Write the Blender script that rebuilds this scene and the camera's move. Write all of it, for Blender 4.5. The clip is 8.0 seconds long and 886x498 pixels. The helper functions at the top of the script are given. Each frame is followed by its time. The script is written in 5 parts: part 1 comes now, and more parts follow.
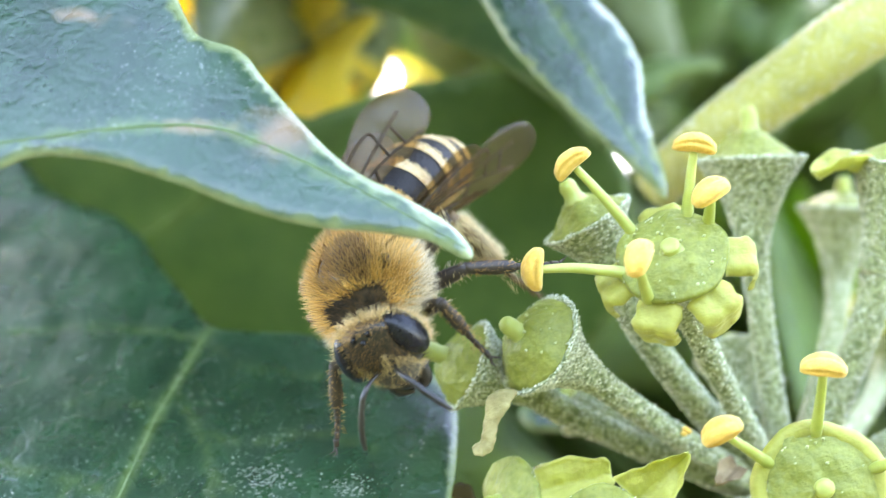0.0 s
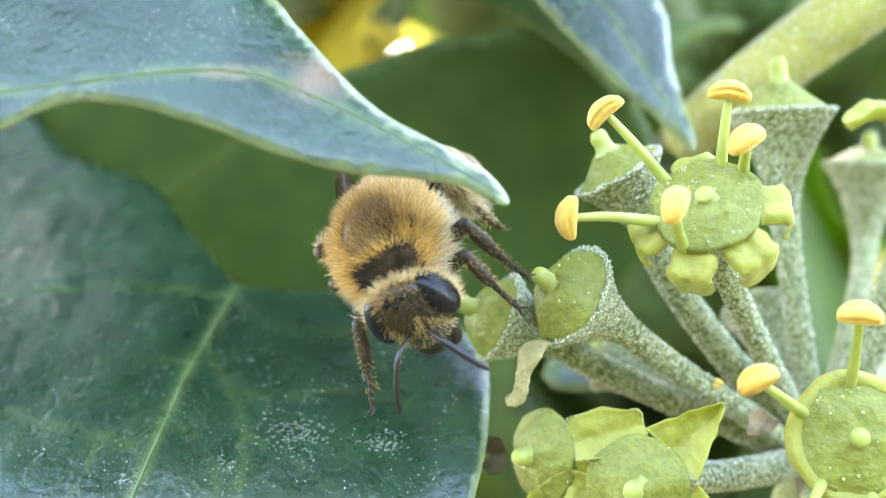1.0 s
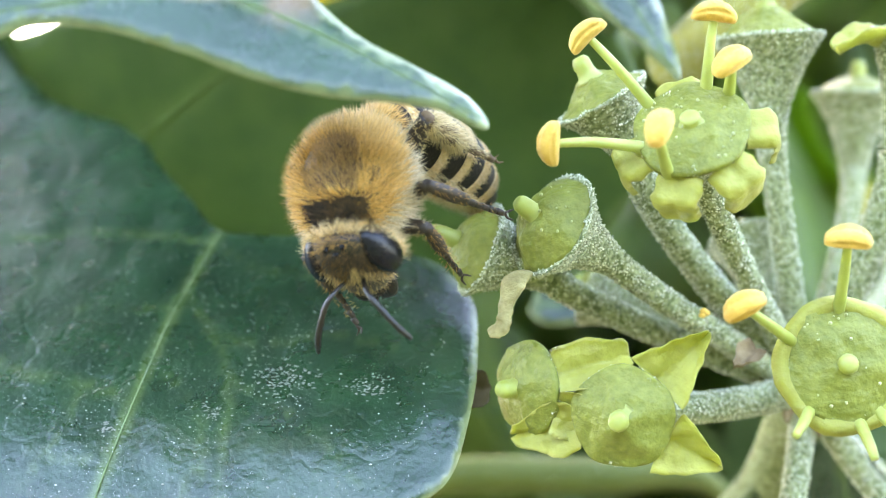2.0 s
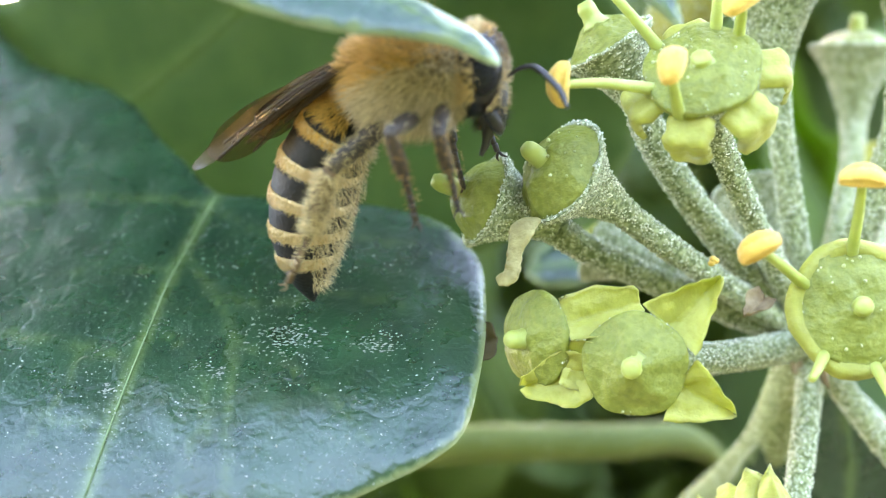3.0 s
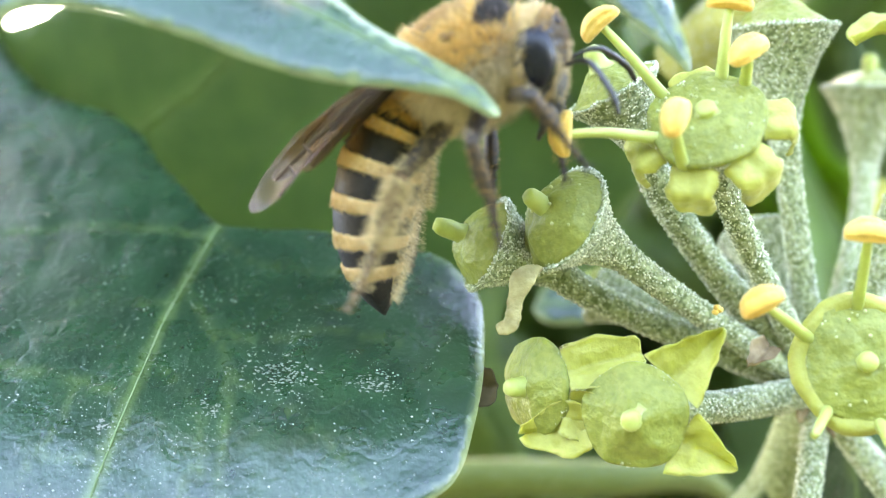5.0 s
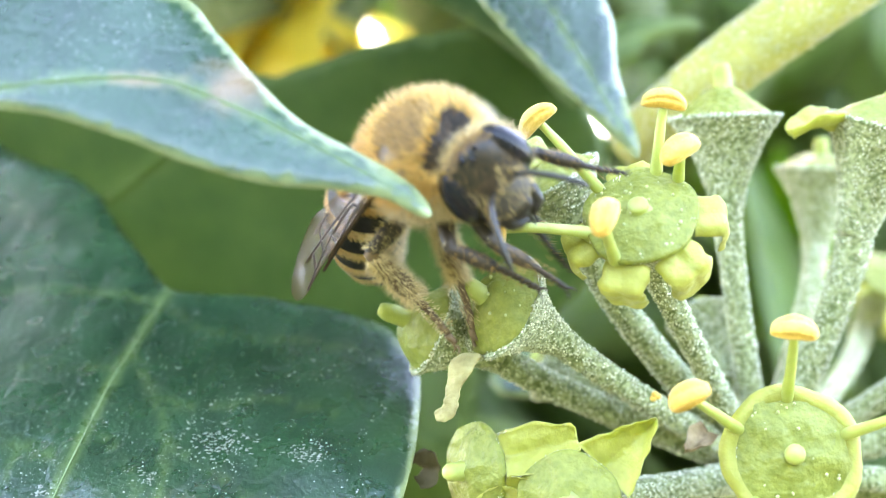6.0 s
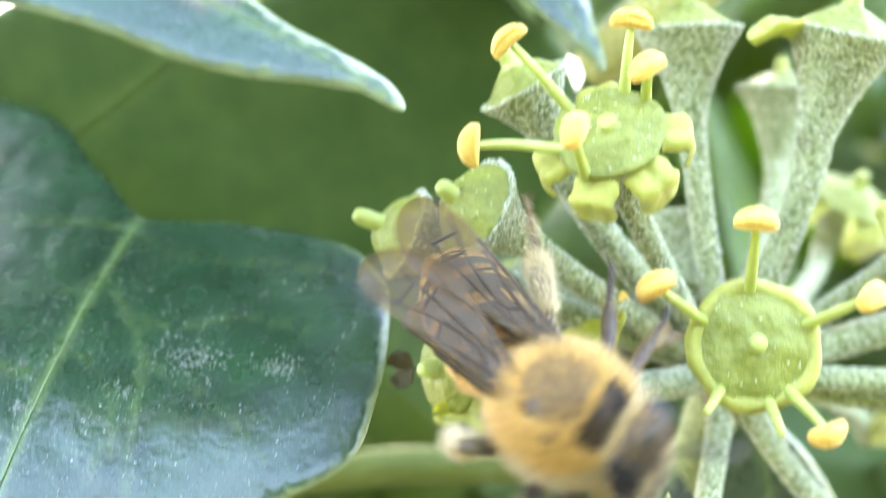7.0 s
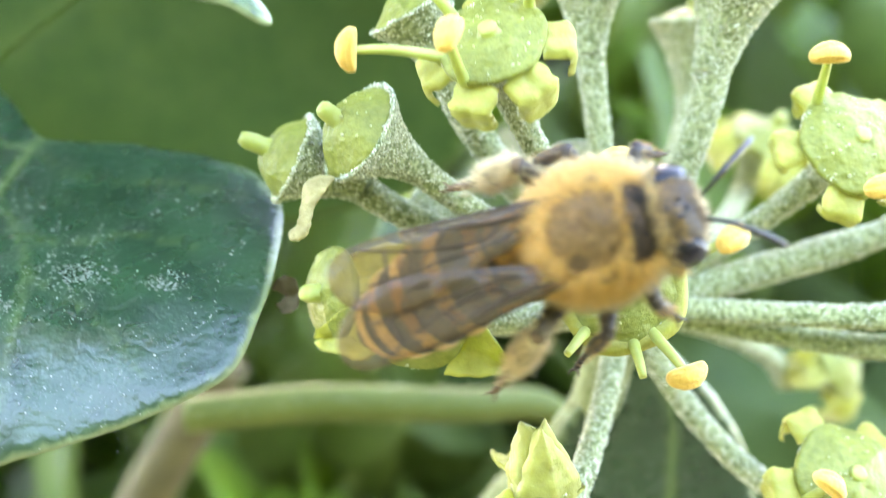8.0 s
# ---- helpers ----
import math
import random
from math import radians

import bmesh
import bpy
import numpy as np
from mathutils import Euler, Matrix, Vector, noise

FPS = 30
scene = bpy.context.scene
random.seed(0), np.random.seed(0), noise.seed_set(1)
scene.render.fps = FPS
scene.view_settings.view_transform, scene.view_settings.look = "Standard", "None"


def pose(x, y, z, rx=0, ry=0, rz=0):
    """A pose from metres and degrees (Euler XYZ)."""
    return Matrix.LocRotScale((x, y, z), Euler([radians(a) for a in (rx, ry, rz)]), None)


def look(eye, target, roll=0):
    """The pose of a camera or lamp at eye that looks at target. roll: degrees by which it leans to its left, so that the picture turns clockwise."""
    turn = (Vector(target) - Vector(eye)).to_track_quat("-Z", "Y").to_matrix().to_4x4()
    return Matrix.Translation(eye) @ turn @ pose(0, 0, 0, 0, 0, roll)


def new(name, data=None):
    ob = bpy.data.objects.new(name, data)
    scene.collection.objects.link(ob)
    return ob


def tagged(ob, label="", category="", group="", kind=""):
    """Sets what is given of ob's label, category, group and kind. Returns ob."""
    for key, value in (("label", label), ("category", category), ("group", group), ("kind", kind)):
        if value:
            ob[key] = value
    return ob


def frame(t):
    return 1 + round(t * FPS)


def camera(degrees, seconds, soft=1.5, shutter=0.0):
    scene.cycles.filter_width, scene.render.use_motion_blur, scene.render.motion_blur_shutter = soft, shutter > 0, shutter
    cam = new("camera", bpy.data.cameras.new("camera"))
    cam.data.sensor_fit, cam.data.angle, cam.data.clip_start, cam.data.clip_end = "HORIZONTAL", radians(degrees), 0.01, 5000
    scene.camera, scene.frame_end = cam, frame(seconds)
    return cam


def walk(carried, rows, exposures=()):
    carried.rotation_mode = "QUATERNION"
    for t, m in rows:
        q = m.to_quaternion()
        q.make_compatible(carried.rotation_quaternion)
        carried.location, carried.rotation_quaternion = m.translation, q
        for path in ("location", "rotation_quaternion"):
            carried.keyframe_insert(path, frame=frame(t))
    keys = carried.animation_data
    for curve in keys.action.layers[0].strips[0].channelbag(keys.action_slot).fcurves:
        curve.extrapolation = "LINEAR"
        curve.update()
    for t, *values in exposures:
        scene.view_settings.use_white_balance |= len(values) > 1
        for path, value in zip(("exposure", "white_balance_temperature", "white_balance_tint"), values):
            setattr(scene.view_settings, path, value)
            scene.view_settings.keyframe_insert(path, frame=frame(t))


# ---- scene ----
from mathutils import Quaternion, geometry

MM = 0.001
# The shot looks a little upwards into the shrub: all places below are millimetres in the shot's own axes
# (x across, y away, z up), turned into the world by W.
W = pose(0, 0, 1.3, 12, 0, 0)

cam = camera(39.00, 8.0, soft=0.55, shutter=0.5)
cam.data.dof.use_dof = True
cam.data.dof.focus_distance = 44.8 * MM
cam.data.dof.aperture_fstop = 38.0
PATH = [
    (0, (0.00, -0.00, -0.00), (-3.88, 49.68, 4.09), 0.03),
    (0.5, (-1.09, 0.34, -0.69), (-4.98, 50.05, 3.05), -0.33),
    (1, (-1.21, 0.35, -1.03), (-5.08, 50.09, 2.23), -0.09),
    (1.5, (-0.73, 0.51, -3.06), (-4.77, 50.25, 0.00), -0.71),
    (2, (-0.95, 1.36, -1.91), (-4.44, 51.20, -0.43), -0.80),
    (2.2, (0.08, 1.50, -3.53), (-3.62, 51.32, -1.87), -0.91),
    (3.3, (-2.90, 2.61, -3.75), (-4.88, 52.55, -2.71), -1.64),
    (3.5, (-1.67, 2.91, -3.57), (-4.16, 52.84, -2.82), -1.28),
    (4, (-4.07, 2.96, -3.10), (-6.78, 52.86, -2.06), -1.11),
    (4.2, (-2.94, 3.24, -1.75), (-6.31, 53.08, -0.25), -0.55),
    (5.3, (-1.59, 2.38, -3.01), (-4.49, 52.26, -1.19), -0.70),
    (5.5, (-1.99, 2.36, -3.50), (-4.68, 52.20, -0.68), -0.55),
    (5.8, (-0.84, 1.59, -0.17), (-3.99, 51.43, 2.41), 0.30),
    (6, (0.91, 1.57, -0.23), (-2.58, 51.37, 2.64), 0.05),
    (6.2, (0.71, 1.36, -0.20), (-2.29, 51.17, 2.99), 0.21),
    (6.5, (0.04, 0.90, 0.65), (-2.33, 50.78, 3.23), 0.33),
    (6.6, (1.03, 0.65, 0.02), (-1.70, 50.50, 2.73), 0.34),
    (6.8, (2.04, 0.31, -1.75), (-0.71, 50.16, 1.03), -0.16),
    (7, (0.70, 0.50, -3.04), (-1.44, 50.42, -1.11), -0.57),
    (7.2, (0.13, -0.31, -4.74), (-0.70, 49.65, -2.92), -0.93),
    (7.4, (2.34, -0.20, -4.79), (0.97, 49.76, -3.46), -1.04),
    (7.5, (3.75, 0.31, -4.48), (1.57, 50.23, -2.81), -0.09),
    (7.6, (4.29, -0.06, -3.33), (2.29, 49.90, -2.82), -0.35),
    (8, (4.90, 1.06, -4.64), (2.92, 51.02, -4.03), 0.08),
]


def mm(x, y, z):
    return Vector((x, y, z)) * MM


EXPOSURE = [(t, stops + 0.5, 7600, 18) for t, stops in ((0.0, 3.88), (2.2, 3.78), (3.5, 3.97), (4.2, 4.0), (5.3, 4.08), (6.0, 4.17), (7.0, 4.1), (8.0, 4.16))]
walk(cam, [(t, W @ look(mm(*eye), mm(*target), roll)) for t, eye, target, roll in PATH], EXPOSURE)

# ---- light: open shade under a bright sky ----
world = bpy.data.worlds.new("world")
scene.world = world
world.use_nodes = True
sky = world.node_tree.nodes.new("ShaderNodeTexSky")
sky.sky_type, sky.sun_disc = "NISHITA", False
sky.sun_elevation, sky.sun_rotation = radians(39), radians(341)
sky.altitude, sky.air_density, sky.dust_density, sky.ozone_density = 100, 1.0, 1.6, 1.0
back = world.node_tree.nodes["Background"]
back.inputs["Strength"].default_value = 0.15
world.node_tree.links.new(sky.outputs["Color"], back.inputs["Color"])
sun = new("sun", bpy.data.lights.new("sun", "SUN"))
sun.data.energy, sun.data.angle, sun.data.color = 0.9, radians(45), (1.0, 0.94, 0.84)
sun.matrix_world = look((-0.9, 2.7, 3.6), (0, 0.05, 1.3))


# ---- materials ----
def nodes_of(name):
    m = bpy.data.materials.new(name)
    m.use_nodes = True
    return m, m.node_tree.nodes, m.node_tree.links


def surface(name, dark, light, scale, rough=0.5, bump=0.0, bump_scale=None, coarse=None, coarse_amount=0.35, spec=0.5,
            sheen=0.0, subsurface=0.0, metal=0.0, kind="noise", detail=6.0, spread=0.2):
    """Two tones mixed by a fine and a coarse pattern in the object's own metres, with relief."""
    m, n, l = nodes_of(name)
    b = n["Principled BSDF"]
    place = n.new("ShaderNodeTexCoord")
    fine = n.new("ShaderNodeTexNoise" if kind == "noise" else "ShaderNodeTexVoronoi")
    fine.inputs["Scale"].default_value = scale
    if kind == "noise":
        fine.inputs["Detail"].default_value = detail
    wide = n.new("ShaderNodeTexNoise")
    wide.inputs["Scale"].default_value = coarse or scale / 9
    wide.inputs["Detail"].default_value = 3
    mixed = n.new("ShaderNodeMix")
    mixed.inputs["Factor"].default_value = coarse_amount
    ramp = n.new("ShaderNodeValToRGB")
    ramp.color_ramp.elements[0].position, ramp.color_ramp.elements[1].position = 0.5 - spread, 0.5 + spread
    ramp.color_ramp.elements[0].color, ramp.color_ramp.elements[1].color = (*dark, 1), (*light, 1)
    for tex in (fine, wide):
        l.new(place.outputs["Object"], tex.inputs["Vector"])
    l.new(fine.outputs["Fac" if kind == "noise" else "Distance"], mixed.inputs["A"])
    l.new(wide.outputs["Fac"], mixed.inputs["B"])
    l.new(mixed.outputs["Result"], ramp.inputs["Fac"])
    l.new(ramp.outputs["Color"], b.inputs["Base Color"])
    b.inputs["Roughness"].default_value = rough
    b.inputs["Specular IOR Level"].default_value = spec
    b.inputs["Metallic"].default_value = metal
    b.inputs["Sheen Weight"].default_value = sheen
    if subsurface:
        b.inputs["Subsurface Weight"].default_value = subsurface
        b.inputs["Subsurface Radius"].default_value = (0.0008, 0.0009, 0.0003)
        b.inputs["Subsurface Scale"].default_value = 1.0
    if bump:
        relief = n.new("ShaderNodeBump")
        relief.inputs["Strength"].default_value = 1.0
        relief.inputs["Distance"].default_value = bump
        grain = n.new("ShaderNodeTexNoise")
        grain.inputs["Scale"].default_value = bump_scale or scale
        grain.inputs["Detail"].default_value = 4
        l.new(place.outputs["Object"], grain.inputs["Vector"])
        l.new(grain.outputs["Fac"], relief.inputs["Height"])
        l.new(relief.outputs["Normal"], b.inputs["Normal"])
    return m


def leaf_surface(name, dark, light, vein, rim, rough=0.33, spec=0.8, dust=0.25, scar=0.0, glow=0.0, coat=0.0, through_light=None):
    """A waxy leaf: mottled green, paler veins and margin, dust grains, wrinkled cuticle, brown scars."""
    m, n, l = nodes_of(name)
    b = n["Principled BSDF"]
    place = n.new("ShaderNodeTexCoord")

    def tex(scale, detail=4.0):
        t = n.new("ShaderNodeTexNoise")
        t.inputs["Scale"].default_value, t.inputs["Detail"].default_value = scale, detail
        l.new(place.outputs["Object"], t.inputs["Vector"])
        return t

    def ramp(source, a, z):
        r = n.new("ShaderNodeMapRange")
        r.inputs["From Min"].default_value, r.inputs["From Max"].default_value = a, z
        l.new(source, r.inputs["Value"])
        return r.outputs["Result"]

    def mix(fac, a, z):
        x = n.new("ShaderNodeMix")
        x.data_type = "RGBA"
        for value, socket in ((fac, x.inputs["Factor"]), (a, x.inputs[6]), (z, x.inputs[7])):
            if isinstance(value, tuple):
                socket.default_value = (*value, 1)
            elif isinstance(value, float):
                socket.default_value = value
            else:
                l.new(value, socket)
        return x.outputs[2]

    def times(a, k):
        x = n.new("ShaderNodeMath")
        x.operation = "MULTIPLY"
        l.new(a, x.inputs[0])
        x.inputs[1].default_value = k
        return x.outputs[0]

    def attribute(key):
        a = n.new("ShaderNodeAttribute")
        a.attribute_name = key
        return a.outputs["Fac"]

    colour = mix(ramp(tex(420).outputs["Fac"], 0.35, 0.65), dark, light)
    colour = mix(times(ramp(tex(2600, 5).outputs["Fac"], 0.45, 0.75), 0.35), colour, light)
    colour = mix(times(attribute("vein"), 0.75), colour, vein)
    colour = mix(times(attribute("rim"), 0.9), colour, rim)
    grains = ramp(tex(9000, 2).outputs["Fac"], 0.63, 0.73)
    patch = ramp(tex(260, 5).outputs["Fac"], 0.45, 0.7)
    speck = n.new("ShaderNodeMath")
    speck.operation = "MULTIPLY"
    l.new(grains, speck.inputs[0])
    l.new(patch, speck.inputs[1])
    colour = mix(times(speck.outputs[0], dust), colour, (0.55, 0.57, 0.52))
    if scar:
        colour = mix(times(attribute("scar"), scar), colour, (0.23, 0.15, 0.08))
    l.new(colour, b.inputs["Base Color"])
    rougher = n.new("ShaderNodeMapRange")
    rougher.inputs["To Min"].default_value, rougher.inputs["To Max"].default_value = rough * 0.8, rough * 1.35
    l.new(tex(700, 5).outputs["Fac"], rougher.inputs["Value"])
    l.new(rougher.outputs["Result"], b.inputs["Roughness"])
    b.inputs["Specular IOR Level"].default_value = spec
    b.inputs["Coat Weight"].default_value = coat
    b.inputs["Coat Roughness"].default_value = 0.22
    if glow:
        b.inputs["Transmission Weight"].default_value = 0.0
        b.inputs["Subsurface Weight"].default_value = glow
        b.inputs["Subsurface Radius"].default_value = (0.0006, 0.0012, 0.0002)
        b.inputs["Subsurface Scale"].default_value = 1.0
    fine, broad = n.new("ShaderNodeBump"), n.new("ShaderNodeBump")
    fine.inputs["Distance"].default_value, broad.inputs["Distance"].default_value = 0.00005, 0.00011
    l.new(tex(3600, 5).outputs["Fac"], fine.inputs["Height"])
    l.new(tex(520, 4).outputs["Fac"], broad.inputs["Height"])
    crease, folds = n.new("ShaderNodeBump"), n.new("ShaderNodeTexVoronoi")
    folds.feature = "DISTANCE_TO_EDGE"
    folds.inputs["Scale"].default_value = 480
    bent = n.new("ShaderNodeVectorMath")
    bent.operation = "MULTIPLY_ADD"
    bent.inputs[1].default_value = (0.002, 0.002, 0.002)
    l.new(tex(900, 3).outputs["Color"], bent.inputs[0])
    l.new(place.outputs["Object"], bent.inputs[2])
    l.new(bent.outputs[0], folds.inputs["Vector"])
    l.new(ramp(folds.outputs["Distance"], 0.0, 0.12), crease.inputs["Height"])
    crease.inputs["Distance"].default_value = 0.000018
    l.new(broad.outputs["Normal"], crease.inputs["Normal"])
    l.new(crease.outputs["Normal"], fine.inputs["Normal"])
    l.new(fine.outputs["Normal"], b.inputs["Normal"])
    if through_light:
        lit, both = n.new("ShaderNodeBsdfTranslucent"), n.new("ShaderNodeMixShader")
        l.new(mix(0.5, colour, through_light), lit.inputs["Color"])
        both.inputs["Fac"].default_value = 0.45
        l.new(b.outputs[0], both.inputs[1])
        l.new(lit.outputs[0], both.inputs[2])
        l.new(both.outputs[0], n["Material Output"].inputs["Surface"])
    return m


def hair_surface(name, dark, light, rough=0.55, sheen=0.2):
    """Hair in which each single hair has a tone of its own."""
    m, n, l = nodes_of(name)
    b = n["Principled BSDF"]
    one, ramp = n.new("ShaderNodeNewGeometry"), n.new("ShaderNodeValToRGB")
    ramp.color_ramp.elements[0].color, ramp.color_ramp.elements[1].color = (*dark, 1), (*light, 1)
    l.new(one.outputs["Random Per Island"], ramp.inputs["Fac"])
    l.new(ramp.outputs["Color"], b.inputs["Base Color"])
    b.inputs["Roughness"].default_value = rough
    b.inputs["Sheen Weight"].default_value = sheen
    return m


LEAF = leaf_surface("ivy leaf", (0.008, 0.034, 0.014), (0.018, 0.06, 0.024), (0.13, 0.2, 0.06), (0.3, 0.36, 0.17), rough=0.26, spec=0.56, dust=0.6, scar=0.9, coat=0.36)
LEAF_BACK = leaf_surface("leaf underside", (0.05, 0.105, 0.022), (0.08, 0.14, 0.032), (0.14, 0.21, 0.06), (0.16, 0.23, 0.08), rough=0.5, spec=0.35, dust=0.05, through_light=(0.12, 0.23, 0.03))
# Lighter copy of the hedge ivy's green: sunlight is put into the colour.
LEAF_FAR = leaf_surface("leaf painted sunlit", (0.08, 0.15, 0.025), (0.16, 0.26, 0.05), (0.2, 0.26, 0.08), (0.2, 0.26, 0.08), rough=0.4, spec=0.5, dust=0.1, through_light=(0.25, 0.4, 0.05))
LEAF_YELLOW = leaf_surface("yellow leaf", (0.85, 0.68, 0.08), (0.92, 0.78, 0.14), (0.8, 0.66, 0.14), (0.8, 0.62, 0.1), rough=0.5, spec=0.3, dust=0.0, through_light=(1.0, 0.86, 0.14))
FELT = surface("mealy felt", (0.14, 0.18, 0.065), (0.42, 0.46, 0.24), 5000, rough=0.9, bump=0.00006, bump_scale=6000, coarse=900, coarse_amount=0.2, spec=0.2, sheen=0.3, spread=0.09, detail=2.0)
STALK = surface("green stalk", (0.34, 0.33, 0.06), (0.56, 0.53, 0.15), 300, rough=0.55, bump=0.0001, bump_scale=900, spec=0.4)
# STALK in darker olive: the flower cluster's shade is put into the colour.
SHADED_STALK = surface("stalk darkened for shade", (0.1, 0.13, 0.025), (0.19, 0.22, 0.055), 300, rough=0.6, bump=0.0001, bump_scale=900, spec=0.3)
RIB = surface("leaf vein", (0.1, 0.165, 0.065), (0.15, 0.22, 0.09), 700, rough=0.7, spec=0.3, bump=0.00004, bump_scale=2500)
# Brightest leaf green for the background, with light painted into its colour.
LIT_LEAF = leaf_surface("leaf painted brightly lit", (0.1, 0.22, 0.012), (0.2, 0.36, 0.02), (0.3, 0.4, 0.08), (0.3, 0.4, 0.08), rough=0.5, spec=0.3, dust=0.0, through_light=(0.35, 0.6, 0.03))
GRAIN = surface("pollen grains", (0.42, 0.45, 0.17), (0.62, 0.63, 0.33), 3000, rough=0.35, spec=0.5)
BRACT = surface("dry bract", (0.12, 0.07, 0.03), (0.4, 0.3, 0.16), 1500, rough=0.85, bump=0.0001, bump_scale=2500)
PALE_RIB = surface("pale vein", (0.24, 0.35, 0.11), (0.34, 0.46, 0.16), 600, rough=0.6, bump=0.00004, bump_scale=2000, spec=0.3)
DUST = surface("dust", (0.25, 0.27, 0.24), (0.55, 0.56, 0.52), 900, rough=0.9)
YOUNG = surface("young felted stem", (0.13, 0.17, 0.06), (0.36, 0.4, 0.2), 5000, rough=0.85, bump=0.00006, bump_scale=5000, coarse=700, spec=0.25, spread=0.12)
BROW_HAIR = hair_surface("brow hair", (0.02, 0.013, 0.008), (0.3, 0.18, 0.07), sheen=0.0)
CREAM_HAIR = hair_surface("cream hair", (0.55, 0.34, 0.11), (0.95, 0.7, 0.34))
BROWN_HAIR = hair_surface("brown hair", (0.27, 0.145, 0.045), (0.62, 0.37, 0.12), sheen=0.0)
BARK = surface("brown twig", (0.06, 0.05, 0.02), (0.16, 0.13, 0.05), 500, rough=0.8, bump=0.0002, bump_scale=700)
DISC = surface("nectar disc", (0.15, 0.175, 0.022), (0.3, 0.32, 0.06), 3600, rough=0.5, bump=0.00016, bump_scale=2600, spec=0.45, subsurface=0.2, spread=0.22)
STYLE = surface("style", (0.31, 0.35, 0.07), (0.45, 0.49, 0.14), 1500, rough=0.45, bump=0.00003, subsurface=0.3)
PETAL = surface("petal", (0.27, 0.27, 0.04), (0.45, 0.45, 0.1), 1100, rough=0.6, bump=0.00016, bump_scale=1500, subsurface=0.3)
WITHERED = surface("withered petal", (0.24, 0.2, 0.07), (0.52, 0.45, 0.2), 1800, rough=0.8, bump=0.00015, bump_scale=2500)
ANTHER = surface("anther", (0.66, 0.36, 0.045), (0.9, 0.6, 0.13), 2600, rough=0.7, bump=0.00005, bump_scale=7000, sheen=0.2)
CUTICLE = surface("black cuticle", (0.006, 0.005, 0.005), (0.02, 0.016, 0.012), 4000, rough=0.3, bump=0.00002, bump_scale=12000, spec=0.6)
TERGITE = surface("black tergite", (0.006, 0.005, 0.005), (0.022, 0.018, 0.015), 3000, rough=0.5, bump=0.00004, bump_scale=9000, spec=0.3)
BROWN_CUTICLE = surface("brown cuticle", (0.05, 0.028, 0.012), (0.15, 0.085, 0.035), 2500, rough=0.4, bump=0.00002, bump_scale=9000)
EYE = surface("compound eye", (0.004, 0.004, 0.005), (0.012, 0.012, 0.016), 9000, rough=0.22, bump=0.000006, bump_scale=30000, spec=0.28)
FACE_HAIR = hair_surface("face hair", (0.3, 0.19, 0.07), (0.85, 0.64, 0.32))
TAWNY = hair_surface("tawny hair", (0.5, 0.23, 0.03), (0.98, 0.62, 0.17))
GOLD_HAIR = hair_surface("golden leg hair", (0.45, 0.31, 0.12), (0.95, 0.78, 0.42))
PALE = hair_surface("pale hair", (0.36, 0.24, 0.1), (0.93, 0.77, 0.48))
DARK_HAIR = hair_surface("dark hair", (0.008, 0.006, 0.004), (0.045, 0.028, 0.014), sheen=0.0)
FELT_HAIR = hair_surface("felt hair", (0.26, 0.31, 0.13), (0.96, 0.96, 0.76), rough=0.9)
BAND = surface("buff band", (0.72, 0.51, 0.25), (0.92, 0.73, 0.44), 1500, rough=0.7, bump=0.00004, bump_scale=9000, sheen=0.3)
DARK_LEG = surface("dark leg", (0.012, 0.009, 0.007), (0.055, 0.034, 0.019), 1500, rough=0.5, bump=0.00002, bump_scale=9000)
LEG = surface("amber leg", (0.05, 0.03, 0.013), (0.2, 0.12, 0.05), 1500, rough=0.6, bump=0.00002, bump_scale=9000)
VEIN = surface("wing vein", (0.02, 0.014, 0.01), (0.07, 0.045, 0.025), 1200, rough=0.75, spec=0.2)
CLYPEUS = surface("grey-black face plate", (0.02, 0.018, 0.016), (0.1, 0.088, 0.075), 9000, rough=0.5, bump=0.00003, bump_scale=9000)
SCUFF = surface("pale scuff", (0.12, 0.15, 0.12), (0.3, 0.3, 0.27), 1800, rough=0.9)
HEDGE_WALL = surface("hedge", (0.012, 0.02, 0.008), (0.05, 0.075, 0.025), 60, rough=0.8, bump=0.02, bump_scale=50)
SOIL = surface("soil and litter", (0.014, 0.015, 0.008), (0.05, 0.045, 0.025), 9, rough=0.9, bump=0.02, bump_scale=14)


def membrane():
    m, n, l = nodes_of("wing membrane")
    b = n["Principled BSDF"]
    b.inputs["Base Color"].default_value = (0.16, 0.125, 0.08, 1)
    b.inputs["Roughness"].default_value = 0.28
    b.inputs["Specular IOR Level"].default_value = 0.7
    clear = n.new("ShaderNodeBsdfTransparent")
    clear.inputs["Color"].default_value = (0.88, 0.75, 0.52, 1)
    both, tone, place, relief = n.new("ShaderNodeMixShader"), n.new("ShaderNodeTexNoise"), n.new("ShaderNodeTexCoord"), n.new("ShaderNodeBump")
    tone.inputs["Scale"].default_value = 900
    amount = n.new("ShaderNodeMapRange")
    amount.inputs["To Min"].default_value, amount.inputs["To Max"].default_value = 0.14, 0.34
    relief.inputs["Distance"].default_value = 0.00008
    l.new(place.outputs["Object"], tone.inputs["Vector"])
    l.new(tone.outputs["Fac"], amount.inputs["Value"])
    l.new(tone.outputs["Fac"], relief.inputs["Height"])
    l.new(relief.outputs["Normal"], b.inputs["Normal"])
    l.new(amount.outputs["Result"], both.inputs["Fac"])
    l.new(clear.outputs[0], both.inputs[1])
    l.new(b.outputs[0], both.inputs[2])
    l.new(both.outputs[0], n["Material Output"].inputs["Surface"])
    return m


WING = membrane()

# ---- builders ----
BASE = {}


